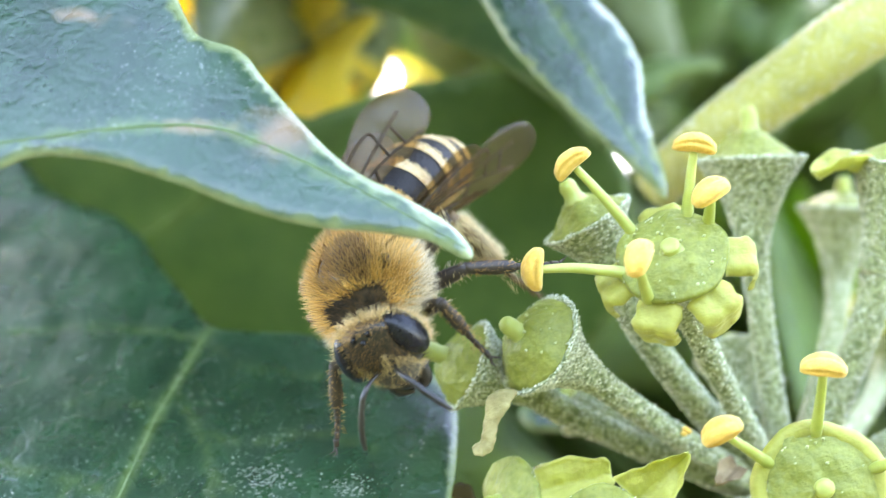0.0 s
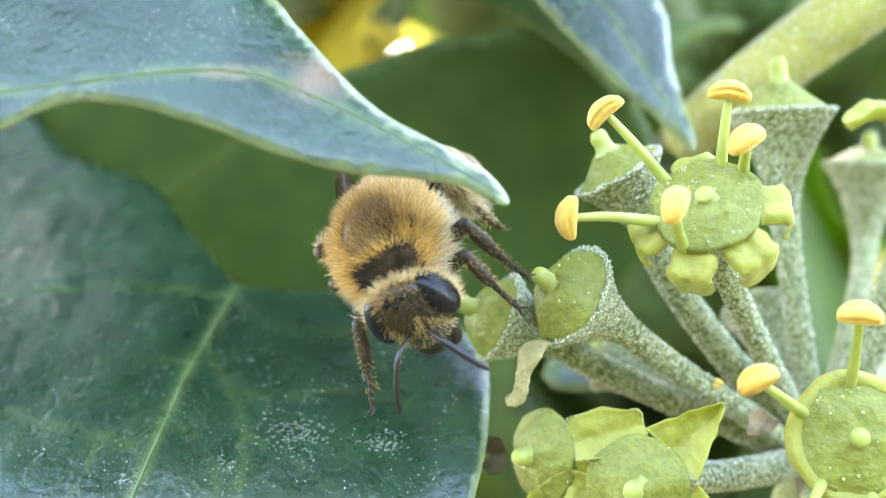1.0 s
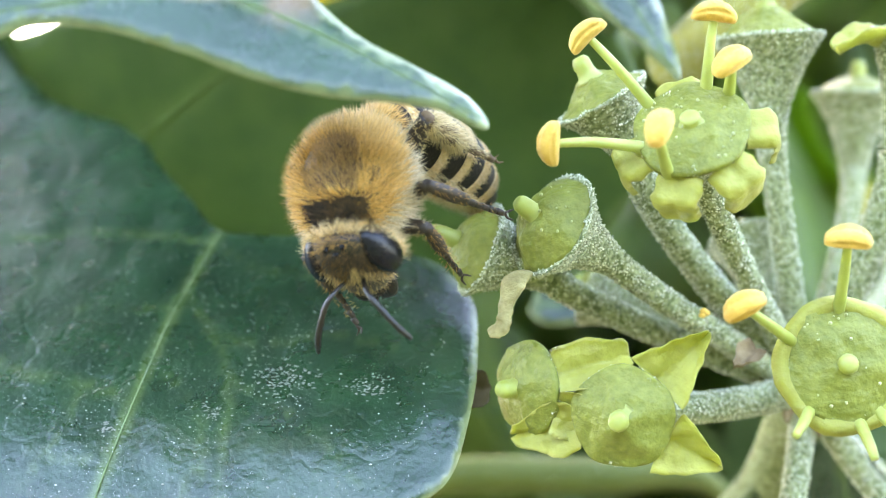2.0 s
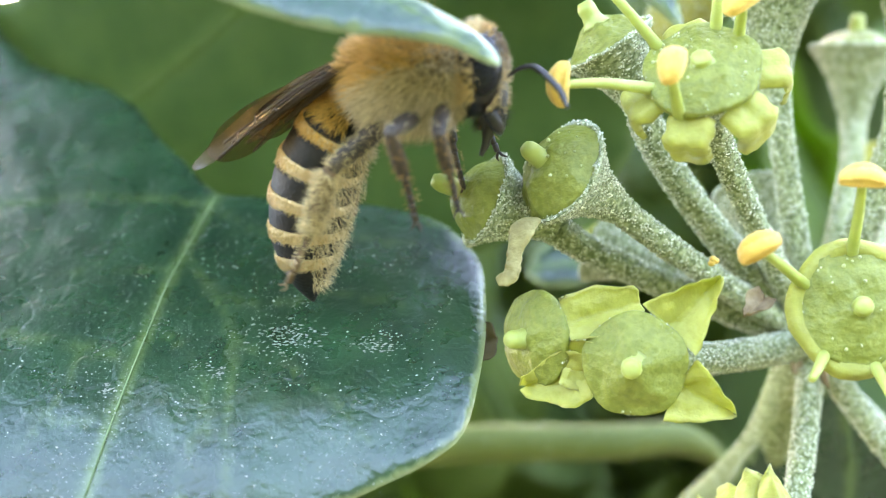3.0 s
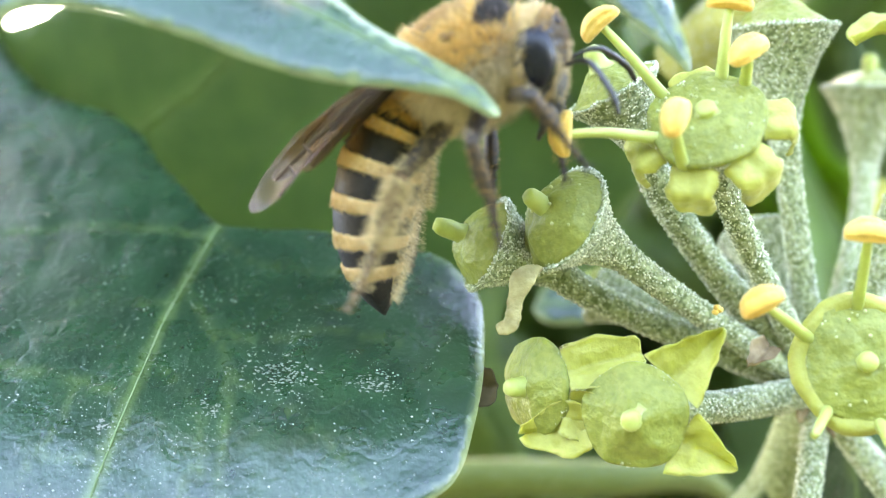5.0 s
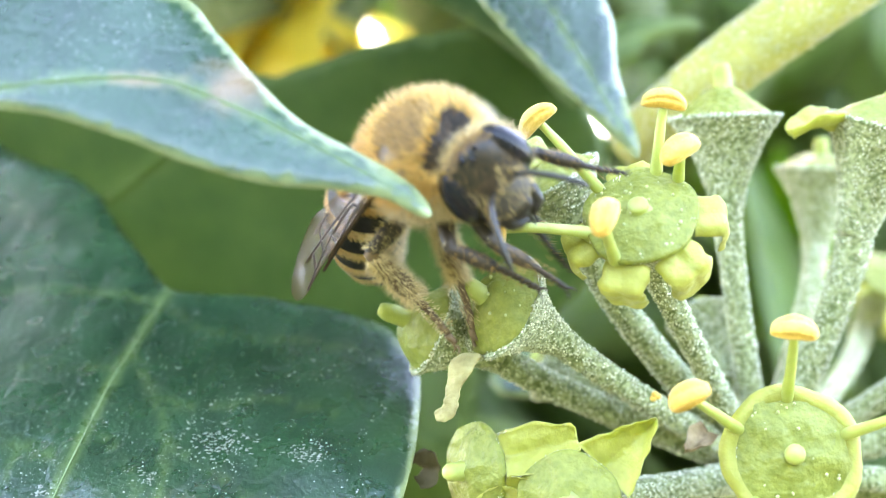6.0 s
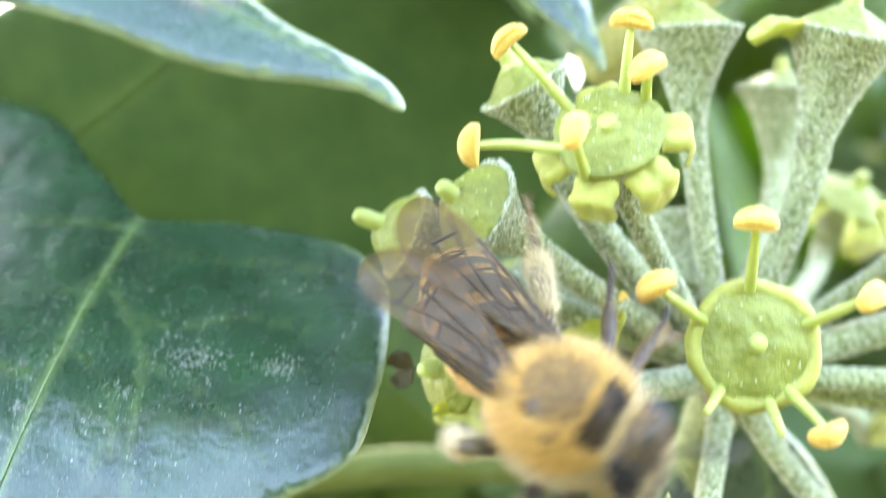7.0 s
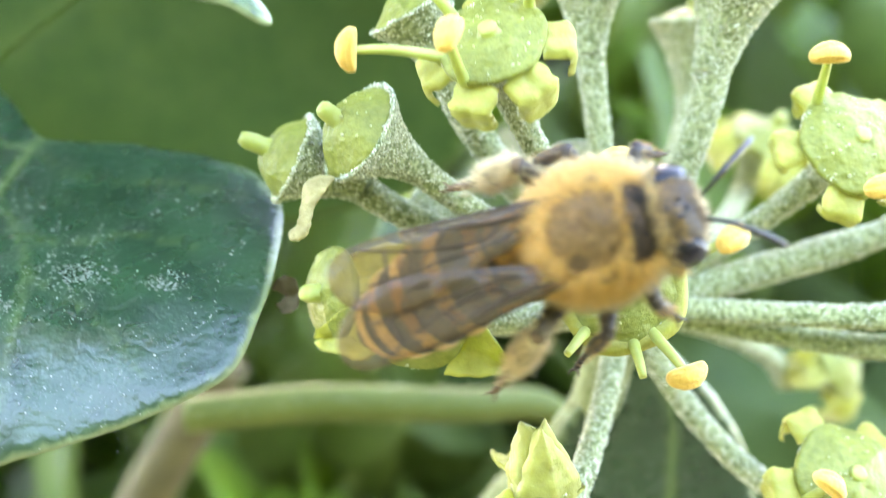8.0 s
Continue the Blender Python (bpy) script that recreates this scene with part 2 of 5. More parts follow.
def thing(name, base, label, category, group="", kind=""):
    ob = new(name)
    ob.empty_display_size = 0.002
    ob.matrix_basis = W @ Matrix.Translation(mm(*base))
    BASE[ob.name] = Vector(base)
    return tagged(ob, label, category, group, kind)


def part(name, made, material, parent, label="", pivot=None, kind=""):
    """Links (vertices in mm, faces[, attributes]) as one smooth mesh object under a thing or a part."""
    verts, faces, *rest = made
    base = BASE[parent.name]
    own = Vector(pivot) if pivot is not None else base
    data = bpy.data.meshes.new(name)
    places = (np.asarray(verts, float).reshape(-1, 3) - np.array(own)) * MM
    data.from_pydata([tuple(v) for v in places], [], faces)
    data.polygons.foreach_set("use_smooth", [True] * len(data.polygons))
    for key, values in (rest[0] if rest else {}).items():
        data.attributes.new(key, "FLOAT", "POINT").data.foreach_set("value", np.asarray(values, "f"))
    data.materials.append(material)
    data.update()
    ob = new(name, data)
    ob.parent = parent
    ob.location = (own - base) * MM
    BASE[ob.name] = own
    return tagged(ob, label, kind=kind)


def joined(*pieces):
    verts, faces = [], []
    for v, f, *_ in pieces:
        faces += [tuple(i + len(verts) for i in face) for face in f]
        verts += [tuple(p) for p in v]
    return verts, faces


def unit(v):
    v = np.asarray(v, float)
    return v / (np.linalg.norm(v) + 1e-12)


def spline(points, steps):
    """A smooth line through the points."""
    p = np.asarray(points, float)
    p = np.vstack([2 * p[0] - p[1], p, 2 * p[-1] - p[-2]])
    out = []
    for a, b, c, d in zip(p, p[1:], p[2:], p[3:]):
        for t in np.linspace(0, 1, steps, endpoint=False):
            out.append(0.5 * (2 * b + (c - a) * t + (2 * a - 5 * b + 4 * c - d) * t * t + (3 * b - a - 3 * c + d) * t**3))
    return np.array(out + [p[-2]])


def rough_at(v, scale, seed=0.0):
    return noise.noise(Vector((v[0] * scale + seed, v[1] * scale - seed, v[2] * scale + 0.37 * seed)))


def tube(line, radii, sides=12, grain=0.0, grain_scale=6.0, flat=1.0, side=None):
    """A closed tube along a line; radii for each point of it."""
    line = np.asarray(line, float)
    radii = np.interp(np.linspace(0, 1, len(line)), np.linspace(0, 1, len(radii)), radii)
    along = np.gradient(line, axis=0)
    across = np.array(side if side is not None else ((0, 0, 1) if abs(unit(along[0])[2]) < 0.8 else (1, 0, 0)), float)
    verts, faces = [], []
    for p, d, r in zip(line, along, radii):
        d = unit(d)
        across = unit(across - d * (across @ d))
        third = np.cross(d, across)
        for k in range(sides):
            a = 2 * math.pi * k / sides
            v = p + r * (math.cos(a) * across + flat * math.sin(a) * third)
            if grain:
                v = v + unit(v - p) * grain * (rough_at(v, grain_scale) + 0.6 * rough_at(v, grain_scale * 2.3, 5))
            verts.append(v)
    for i in range(len(line) - 1):
        for k in range(sides):
            a, b = i * sides + k, i * sides + (k + 1) % sides
            faces.append((a, b, b + sides, a + sides))
    verts += [line[0], line[-1]]
    last = (len(line) - 1) * sides
    for k in range(sides):
        faces.append((len(verts) - 2, (k + 1) % sides, k))
        faces.append((len(verts) - 1, last + k, last + (k + 1) % sides))
    return verts, faces


def lathe(profile, centre, axis, sides=28, shape=None, squash=(1, 1)):
    """Rings of (height, radius) about an axis; shape(h, r, angle) may move a point and gives (height, radius)."""
    axis = unit(axis)
    u = unit(np.cross(axis, (0, 0, 1) if abs(axis[2]) < 0.9 else (0, 1, 0)))
    v = np.cross(axis, u)
    verts, faces = [], []
    for h, r in profile:
        for k in range(sides):
            a = 2 * math.pi * k / sides
            hh, rr = shape(h, r, a) if shape else (h, r)
            verts.append(np.asarray(centre) + axis * hh + rr * (math.cos(a) * u * squash[0] + math.sin(a) * v * squash[1]))
    for i in range(len(profile) - 1):
        for k in range(sides):
            a, b = i * sides + k, i * sides + (k + 1) % sides
            faces.append((a, b, b + sides, a + sides))
    faces.append(tuple(reversed(range(sides))))
    faces.append(tuple(range((len(profile) - 1) * sides, len(profile) * sides)))
    return verts, faces


def near(points, lines):
    """Distance of 2D points from the nearest of some polylines."""
    best = np.full(len(points), 1e9)
    for line in lines:
        for a, b in zip(line, line[1:]):
            d = b - a
            t = np.clip(((points - a) @ d) / (d @ d + 1e-12), 0, 1)
            best = np.minimum(best, np.hypot(*(points - a - t[:, None] * d).T))
    return best


def blade(outline, depth, veins=(), step=0.4, thick=0.3, minor=(), width=0.16, rim=0.22, relief=0.12, wrinkle=0.06, scars=(), wavy=0.1, seed=1, bare_above=99.0):
    """A leaf blade: an outline in (x, z), laid on the surface y = depth(x, z), with veins, margin and thickness."""
    ring = spline(list(outline) + [outline[0]], 12)[:-1]
    ring = np.array([p + wavy * np.array([rough_at((p[0], p[1], 0), 0.5, seed), rough_at((p[0], 9, p[1]), 0.5, seed)]) for p in ring])
    low, high = ring.min(0), ring.max(0)
    rng = np.random.default_rng(seed)
    gx, gz = np.meshgrid(np.arange(low[0], high[0], step), np.arange(low[1], high[1], step))
    grid = np.stack([gx.ravel(), gz.ravel()], 1) + rng.uniform(-0.25, 0.25, (gx.size, 2)) * step
    closed = np.vstack([ring, ring[:1]])
    inside = np.zeros(len(grid), bool)
    for a, b in zip(closed, closed[1:]):
        cross = (a[1] > grid[:, 1]) != (b[1] > grid[:, 1])
        with np.errstate(divide="ignore", invalid="ignore"):
            xs = a[0] + (grid[:, 1] - a[1]) / (b[1] - a[1]) * (b[0] - a[0])
        inside ^= cross & (grid[:, 0] < xs)
    grid = grid[inside]
    grid = grid[near(grid, [closed]) > step * 0.45]
    flat = np.vstack([ring, grid])
    n = len(ring)
    out = geometry.delaunay_2d_cdt([Vector(p) for p in flat], [(i, (i + 1) % n) for i in range(n)], [tuple(range(n))], 1, 1e-6)
    points = np.array([tuple(p) for p in out[0]])
    faces = [tuple(f) for f in out[2]]
    lines = [spline(v, 10) for v in veins]
    to_rim = near(points, [closed])
    vein = np.zeros(len(points))
    for n, line in enumerate(lines):
        vein = np.maximum(vein, (0.45 if n else 1.0) * np.exp(-((near(points, [line]) / (width * (1.0 if n else 1.7))) ** 2)))
    if minor:
        vein = np.maximum(vein, 0.38 * np.exp(-((near(points, [spline(v, 10) for v in minor]) / (width * 0.6)) ** 2)))
    edge = np.exp(-((to_rim / rim) ** 2)) * np.clip((bare_above - points[:, 1]) / 1.5, 0, 1)
    scar = np.zeros(len(points))
    for x, z, a, b, turn in scars:
        d = points - (x, z)
        c, s = math.cos(turn), math.sin(turn)
        q = np.hypot((d @ (c, s)) / a, (d @ (-s, c)) / b)
        wob = np.array([rough_at((p[0], p[1], 3), 2.2) for p in points])
        scar = np.maximum(scar, np.clip(1.4 - q - 0.5 * wob, 0, 1))
    y = np.array([depth(*p) + wrinkle * (rough_at((p[0], 0, p[1]), 0.45, seed) + 0.5 * rough_at((p[0], 0, p[1]), 1.3, seed)) for p in points])
    y = y + relief * vein * 0.5 + 0.1 * edge
    front = np.stack([points[:, 0], y, points[:, 1]], 1)
    rear = front + (0, thick, 0)
    round_off = np.clip(to_rim / (thick * 0.8), 0, 1)
    front[:, 1] += (1 - round_off) * thick * 0.35
    total = len(points)
    border = {}
    for f in faces:
        for a, b in zip(f, f[1:] + f[:1]):
            border[(a, b)] = True
    edges = [(a, b) for a, b in border if (b, a) not in border]
    # Faces look towards the viewer (-y).
    a, b, c = (front[i] for i in faces[len(faces) // 2][:3])
    if np.cross(b - a, c - a)[1] > 0:
        faces = [f[::-1] for f in faces]
        edges = [(b, a) for a, b in edges]
    every = faces + [tuple(i + total for i in f[::-1]) for f in faces] + [(b, a, a + total, b + total) for a, b in edges]
    two = lambda v: np.concatenate([v, v])  # noqa: E731
    return np.vstack([front, rear]), every, {"vein": two(vein), "rim": two(edge), "scar": two(scar)}


def hairs(roots, ways, length, width, droop=0.0, seed=0, stray=0.28):
    """Fine tapering hairs, three faces each."""
    rng = np.random.default_rng(seed)
    roots, ways = np.asarray(roots, float), np.asarray(ways, float)
    n = len(roots)
    norm = lambda v: v / (np.linalg.norm(v, axis=1)[:, None] + 1e-12)  # noqa: E731
    d = norm(norm(ways) + rng.normal(0, stray, (n, 3)))
    u = norm(np.cross(d, rng.normal(0, 1, (n, 3))))
    v = np.cross(d, u)
    size = length * rng.uniform(0.6, 1.2, n)[:, None]
    verts = np.empty((n, 4, 3))
    for k, a in enumerate((0, 2.094, 4.189)):
        verts[:, k] = roots + width * (math.cos(a) * u + math.sin(a) * v)
    verts[:, 3] = roots + d * size + np.array((0, 0, -droop)) * size
    first = np.arange(n)[:, None] * 4
    faces = np.concatenate([first + np.array(f) for f in ((0, 1, 3), (1, 2, 3), (2, 0, 3))])
    return verts.reshape(-1, 3), [tuple(f) for f in faces.tolist()]


def felt_on(made, count, seed):
    """Short mealy hairs scattered evenly over a mesh."""
    verts = np.asarray(made[0], float)
    quads = np.array([f for f in made[1] if len(f) == 4])
    a, b, c, d = (verts[quads[:, k]] for k in range(4))
    normal = np.cross(c - a, d - b)
    area = np.linalg.norm(normal, axis=1)
    rng = np.random.default_rng(seed + 100)
    pick = rng.choice(len(quads), count, p=area / area.sum())
    s, t = rng.random((2, count, 1))
    roots = (a[pick] * (1 - s) + b[pick] * s) * (1 - t) + (d[pick] * (1 - s) + c[pick] * s) * t
    tufts = np.array([rough_at(q, 3.2, seed) + 0.7 * rough_at(q, 6.5, seed) for q in roots]) > -0.28
    return hairs(roots[tufts], normal[pick][tufts], 0.11, 0.05, seed=seed + 1, stray=0.8)


def ball(centre, semi, sides=28, rings=18, shape=None):
    verts, faces = [], []
    for i in range(rings + 1):
        th = math.pi * i / rings
        for k in range(sides):
            a = 2 * math.pi * k / sides
            d = np.array([math.sin(th) * math.cos(a), math.sin(th) * math.sin(a), math.cos(th)])
            q = d * semi
            verts.append(np.asarray(centre) + (q * (1 + shape(d)) if shape else q))
    for i in range(rings):
        for k in range(sides):
            a, b = i * sides + k, i * sides + (k + 1) % sides
            faces.append((a, a + sides, b + sides, b))
    return verts, faces


def on_ball(centre, semi, count, keep, seed):
    """Roots and outward ways scattered evenly over an ellipsoid where keep(direction)."""
    rng = np.random.default_rng(seed)
    d = rng.normal(0, 1, (count, 3))
    d /= np.linalg.norm(d, axis=1)[:, None]
    d = d[[bool(keep(q)) for q in d]]
    semi = np.asarray(semi, float)
    ways = d / semi
    return np.asarray(centre) + d * semi * 0.97, ways / np.linalg.norm(ways, axis=1)[:, None]


# ---- setting ----
def ground():
    data = bpy.data.meshes.new("ground")
    bm = bmesh.new()
    bmesh.ops.create_grid(bm, x_segments=60, y_segments=60, size=1500)
    for v in bm.verts:
        v.co.z = 0.04 * noise.noise(v.co * 0.02)
    bm.to_mesh(data)
    bm.free()
    data.materials.append(SOIL)
    tagged(new("ground", data), "dark soil and leaf litter under the shrub", "ground", kind="structure")


def hedge_behind():
    """An unseen dense dark hedge, added to close the place behind the camera."""
    data = bpy.data.meshes.new("wall_south")
    bm = bmesh.new()
    # Its height sets how much low sky the leaves reflect.
    bmesh.ops.create_cube(bm, size=1, matrix=Matrix.LocRotScale((0, -0.5, 0.71), None, (3.0, 0.2, 1.42)))
    bm.to_mesh(data)
    bm.free()
    data.materials.append(HEDGE_WALL)
    tagged(new("wall_south", data), "unseen dark clipped hedge added behind the viewer", "hedge", kind="structure")


ground()
hedge_behind()

# ---- leaves ----
def depth_front(x, z):
    """The near leaf, which slopes up and away from its lower margin."""
    rib = 3.15 - 0.48 * max(x + 2.3, -9.0)
    off = max(-2.8, z - rib)
    return 40.6 + 0.16 * max(x + 2.3, -12.0) + 0.52 * off


def depth_low(x, z):
    """The large leaf on which the bee walks: steep at its base, rolled over at its margins."""
    rise = z + 6.6
    soft = 0.5 * (rise + math.sqrt(rise * rise + 4.0))
    return 45.28 + 0.45 * rise + 0.9 * soft - 0.012 * soft * soft + 0.042 * max(0.0, x + 7.0) ** 2 + 0.03 * max(0.0, -8.4 - z) ** 2


def depth_shade(x, z):
    """The broad leaf behind, seen from its shaded side."""
    return 66.0 + 0.006 * (x + 4) ** 2 - 0.25 * z


def depth_hanging(x, z):
    return 54.2 + 0.45 * (z - 6.0) + 0.32 * (x - 5.4)


def depth_upper(x, z):
    return 60.0 + 0.5 * (z - 10.0)


def depth_small(x, z):
    return 76.0 + 0.3 * (z - 14.0)


def depth_under(x, z):
    return 60.5 + 0.25 * (x - 14.0) - 0.45 * (z + 12.0)


def depth_tucked(x, z):
    return 63.5 + 0.45 * (z + 3.0)


def ivy_leaf(label, base, outline, depth, material, veins=(), ribs=None, minor=(), **more):
    ob = thing("ivy_leaf", base, label, "leaf", "leaves of the ivy")
    part("blade", blade(outline, depth, veins, minor=minor, **more), material, ob)
    for n, run in enumerate(veins[:1] if ribs else ()):
        line = np.array([(x, depth(x, z) + 0.005 + more.get("wrinkle", 0.06) * (rough_at((x, 0, z), 0.45, more["seed"]) + 0.5 * rough_at((x, 0, z), 1.3, more["seed"])), z) for x, z in spline(run, 14)])
        size = more.get("width", 0.16) * 0.7
        part("vein", tube(line, [size, size * 0.85, size * 0.5], 12, 0.03, 1.5, flat=0.05, side=(0.8, 0, 0.6)), ribs, ob, "pale vein")
    return ob


# Scars: two thin brown streaks; the third entry is a broad brown patch.
ivy_leaf('glossy ivy leaf with pale margin, brown scars and a broad brown patch', (-20, 39.5, 6.6),
         [(-12.66, 12.44), (-11.6, 10.71), (-10.11, 10.17), (-9.2, 9.07), (-7.63, 7.31), (-6.39, 6.16), (-4.74, 5.23), (-3.07, 4.31), (-2.42, 3.65), (-2.21, 3.08), (-2.59, 3.05), (-3.59, 3.62), (-4.67, 3.78), (-7.11, 4.0), (-9.36, 4.49), (-11.09, 5.18), (-13.43, 5.91), (-15.63, 6.2), (-17.02, 5.8), (-18.36, 5.18), (-20.73, 5.78), (-22.16, 9.85), (-21.64, 13.38), (-16.69, 13.93)],
         depth_front, LEAF,
         [[(-19.94, 6.35), (-17.19, 6.61), (-11.34, 7.27), (-8.35, 6.47), (-4.71, 4.65), (-2.42, 3.36)]], step=0.35, thick=0.28, scars=[(-11.23, 7.22, 1.2, 0.16, -0.1), (-15.49, 11.4, 1.3, 0.15, -0.15), (-8.47, 7.17, 0.9, 0.75, -0.7)], width=0.08, rim=0.11, ribs=RIB, seed=3)
WALKED = ivy_leaf('broad dark green ivy leaf with pale veins under the bee', (-14.8, 57.5, 0.2),
         [(-30.27, 13.3), (-26.69, 9.44), (-24.35, 7.8), (-21.53, 6.86), (-19.37, 5.65), (-18.36, 4.54), (-16.57, 2.86), (-14.61, 1.15), (-12.83, 0.76), (-9.94, 0.57), (-7.07, 0.16), (-4.95, -0.51), (-3.79, -1.38), (-3.11, -2.43), (-2.93, -4.37), (-3.25, -6.75), (-3.98, -8.52), (-5.62, -9.49), (-7.55, -10.28), (-9.49, -10.91), (-11.42, -11.53), (-14.34, -12.53), (-17.28, -13.26), (-21.23, -13.03), (-25.52, -9.37), (-29.84, -1.08), (-32.99, 7.62)],
         depth_low, LEAF,
         [[(-14.3, 0.95), (-14.78, -0.75), (-15.33, -3.04), (-15.66, -5.7), (-16.44, -9.51), (-17.11, -11.37)], [(-14.52, 0.37), (-16.92, 0.82), (-20.12, 0.97), (-22.97, 0.79), (-26.37, 0.31)], [(-14.96, -1.7), (-13.4, -3.3), (-12.27, -4.98), (-11.91, -7.7), (-11.83, -10.69)], [(-15.66, -5.7), (-17.82, -5.07), (-20.05, -4.72), (-22.0, -4.17)]], step=0.28, thick=0.32, width=0.13, rim=0.13, relief=0.06, wrinkle=0.12, bare_above=0.0, ribs=RIB, minor=[[(-14.89, -1.93), (-16.33, -2.35), (-18.22, -2.08), (-20.09, -2.48)], [(-15.55, -4.09), (-13.24, -5.94), (-12.58, -8.06)], [(-12.27, -4.98), (-10.39, -5.8), (-8.46, -7.0), (-6.8, -8.53)], [(-13.4, -3.3), (-11.14, -3.77), (-8.84, -3.4), (-6.03, -3.88)], [(-14.52, 0.37), (-11.77, -0.83), (-8.29, -1.16), (-4.67, -1.71)], [(-15.9, -7.25), (-17.27, -7.61), (-19.15, -7.39)], [(-12.03, -6.55), (-13.15, -8.43), (-13.4, -10.67)], [(-17.82, -5.07), (-18.06, -6.63), (-18.99, -8.34)]], seed=5)
ivy_leaf('shaded dull green ivy leaf behind the flowers', (-10, 66, -4),
         [(-11.83, 12.05), (-9.71, 12.83), (-7.34, 13.47), (-4.43, 13.89), (-1.84, 14.21), (0.72, 13.78), (3.44, 11.0), (4.76, 7.63), (4.49, 3.02), (1.26, -0.5), (-4.71, -2.3), (-14.02, -4.2), (-24.05, -3.73), (-37.56, -0.6), (-43.95, 4.97), (-40.91, 9.23), (-29.6, 13.3), (-28.64, 12.0), (-26.4, 12.3), (-24.6, 13.0), (-21.02, 12.2), (-17.08, 12.88)],
         depth_shade, LEAF_BACK,
         [[(-22.52, 5.64), (-19.72, 7.28), (-16.37, 9.43), (-13.44, 12.09), (-10.88, 15.26)]], step=0.6, thick=0.3, width=0.28, rim=0.15, ribs=PALE_RIB, seed=7)
ivy_leaf('hanging pointed ivy leaf with a pale margin', (0, 58, 14),
         [(-4.06, 18.03), (-2.71, 16.25), (-1.4, 13.97), (0.14, 12.01), (1.88, 10.09), (3.58, 8.48), (4.77, 7.32), (5.45, 6.65), (5.42, 8.09), (4.77, 10.64), (4.66, 13.12), (3.68, 15.25), (2.36, 17.03), (1.31, 19.67), (-1.47, 21.12)],
         depth_hanging, LEAF,
         [[(-0.63, 18.41), (1.21, 14.74), (2.94, 11.57), (4.36, 8.81), (5.16, 7.21)]], step=0.4, thick=0.28, width=0.08, rim=0.06, ribs=RIB, seed=9)
ivy_leaf('dark ivy leaf hanging behind another leaf', (0, 62, 14),
         [(-11.98, 20.78), (-10.57, 18.85), (-7.47, 17.43), (-4.45, 15.72), (-1.63, 14.14), (1.24, 11.68), (2.83, 9.77), (3.69, 11.02), (3.0, 14.83), (1.35, 18.26), (-0.09, 22.67), (-6.29, 23.63)],
         depth_upper, LEAF_BACK,
         [[(-4.65, 21.31), (-2.16, 17.65), (0.16, 14.24), (2.58, 10.43)]], step=0.6, thick=0.3, width=0.2, ribs=PALE_RIB, seed=11)
ivy_leaf('small blurred green ivy leaf behind the flowers', (8, 76, 14),
         [(3.34, 17.23), (6.15, 18.14), (8.59, 18.28), (10.99, 18.04), (11.22, 17.28), (9.56, 17.12), (8.15, 16.39), (6.73, 15.29), (4.3, 14.21), (2.95, 15.35)],
         depth_small, LEAF_FAR,
         [[(10.8, 17.66), (7.84, 17.15), (5.04, 15.88)]], step=0.6, thick=0.3, width=0.2, ribs=PALE_RIB, seed=13)
ivy_leaf('dark ivy leaf under the flower cluster', (12, 60, -10),
         [(12.52, -7.86), (14.17, -9.47), (15.56, -10.96), (16.96, -13.28), (17.67, -15.46), (17.82, -17.9), (15.02, -19.92), (9.58, -19.63), (7.2, -17.42), (7.2, -13.78), (9.3, -10.7)],
         depth_under, LEAF,
         [[(12.53, -8.38), (13.35, -12.38), (13.64, -18.78)]], step=0.5, thick=0.3, rim=0.15, width=0.12, ribs=RIB, seed=15)
ivy_leaf('small ivy leaf shining blue with sky behind the stalks', (2, 64, -4),
         [(-1.2, -3.2), (-0.6, -2.1), (0.6, -1.6), (1.9, -1.8), (2.8, -2.7), (2.2, -3.6), (0.8, -4.0), (-0.5, -3.9)],
         depth_tucked, LEAF,
         [[(-1.0, -3.1), (0.8, -2.8), (2.6, -2.7)]], step=0.4, thick=0.25, width=0.12, rim=0.12, ribs=RIB, seed=17)


# ---- stems behind ----
def stem(name, label, points, radii, material, sides=16, grain=0.03, felt=3000):
    ob = thing(name, points[0], label, "stem")
    skin = tube(spline(points, 14), radii, sides, grain, 2.5)
    part("bark", skin, material, ob)
    if felt:
        part("felt", felt_on(skin, felt, len(points)), FELT_HAIR, ob, "thin coat of pale mealy hairs")
    return ob


# Ways in which the sky shows through the shrub: x and z per unit of y, and the opening's size.
GAPS = [(-0.078, 0.24, 0.04), (-0.215, 0.24, 0.12), (0.062, 0.265, 0.045), (-0.386, 0.226, 0.11), (0.306, -0.049, 0.085), (0.337, -0.142, 0.085)]


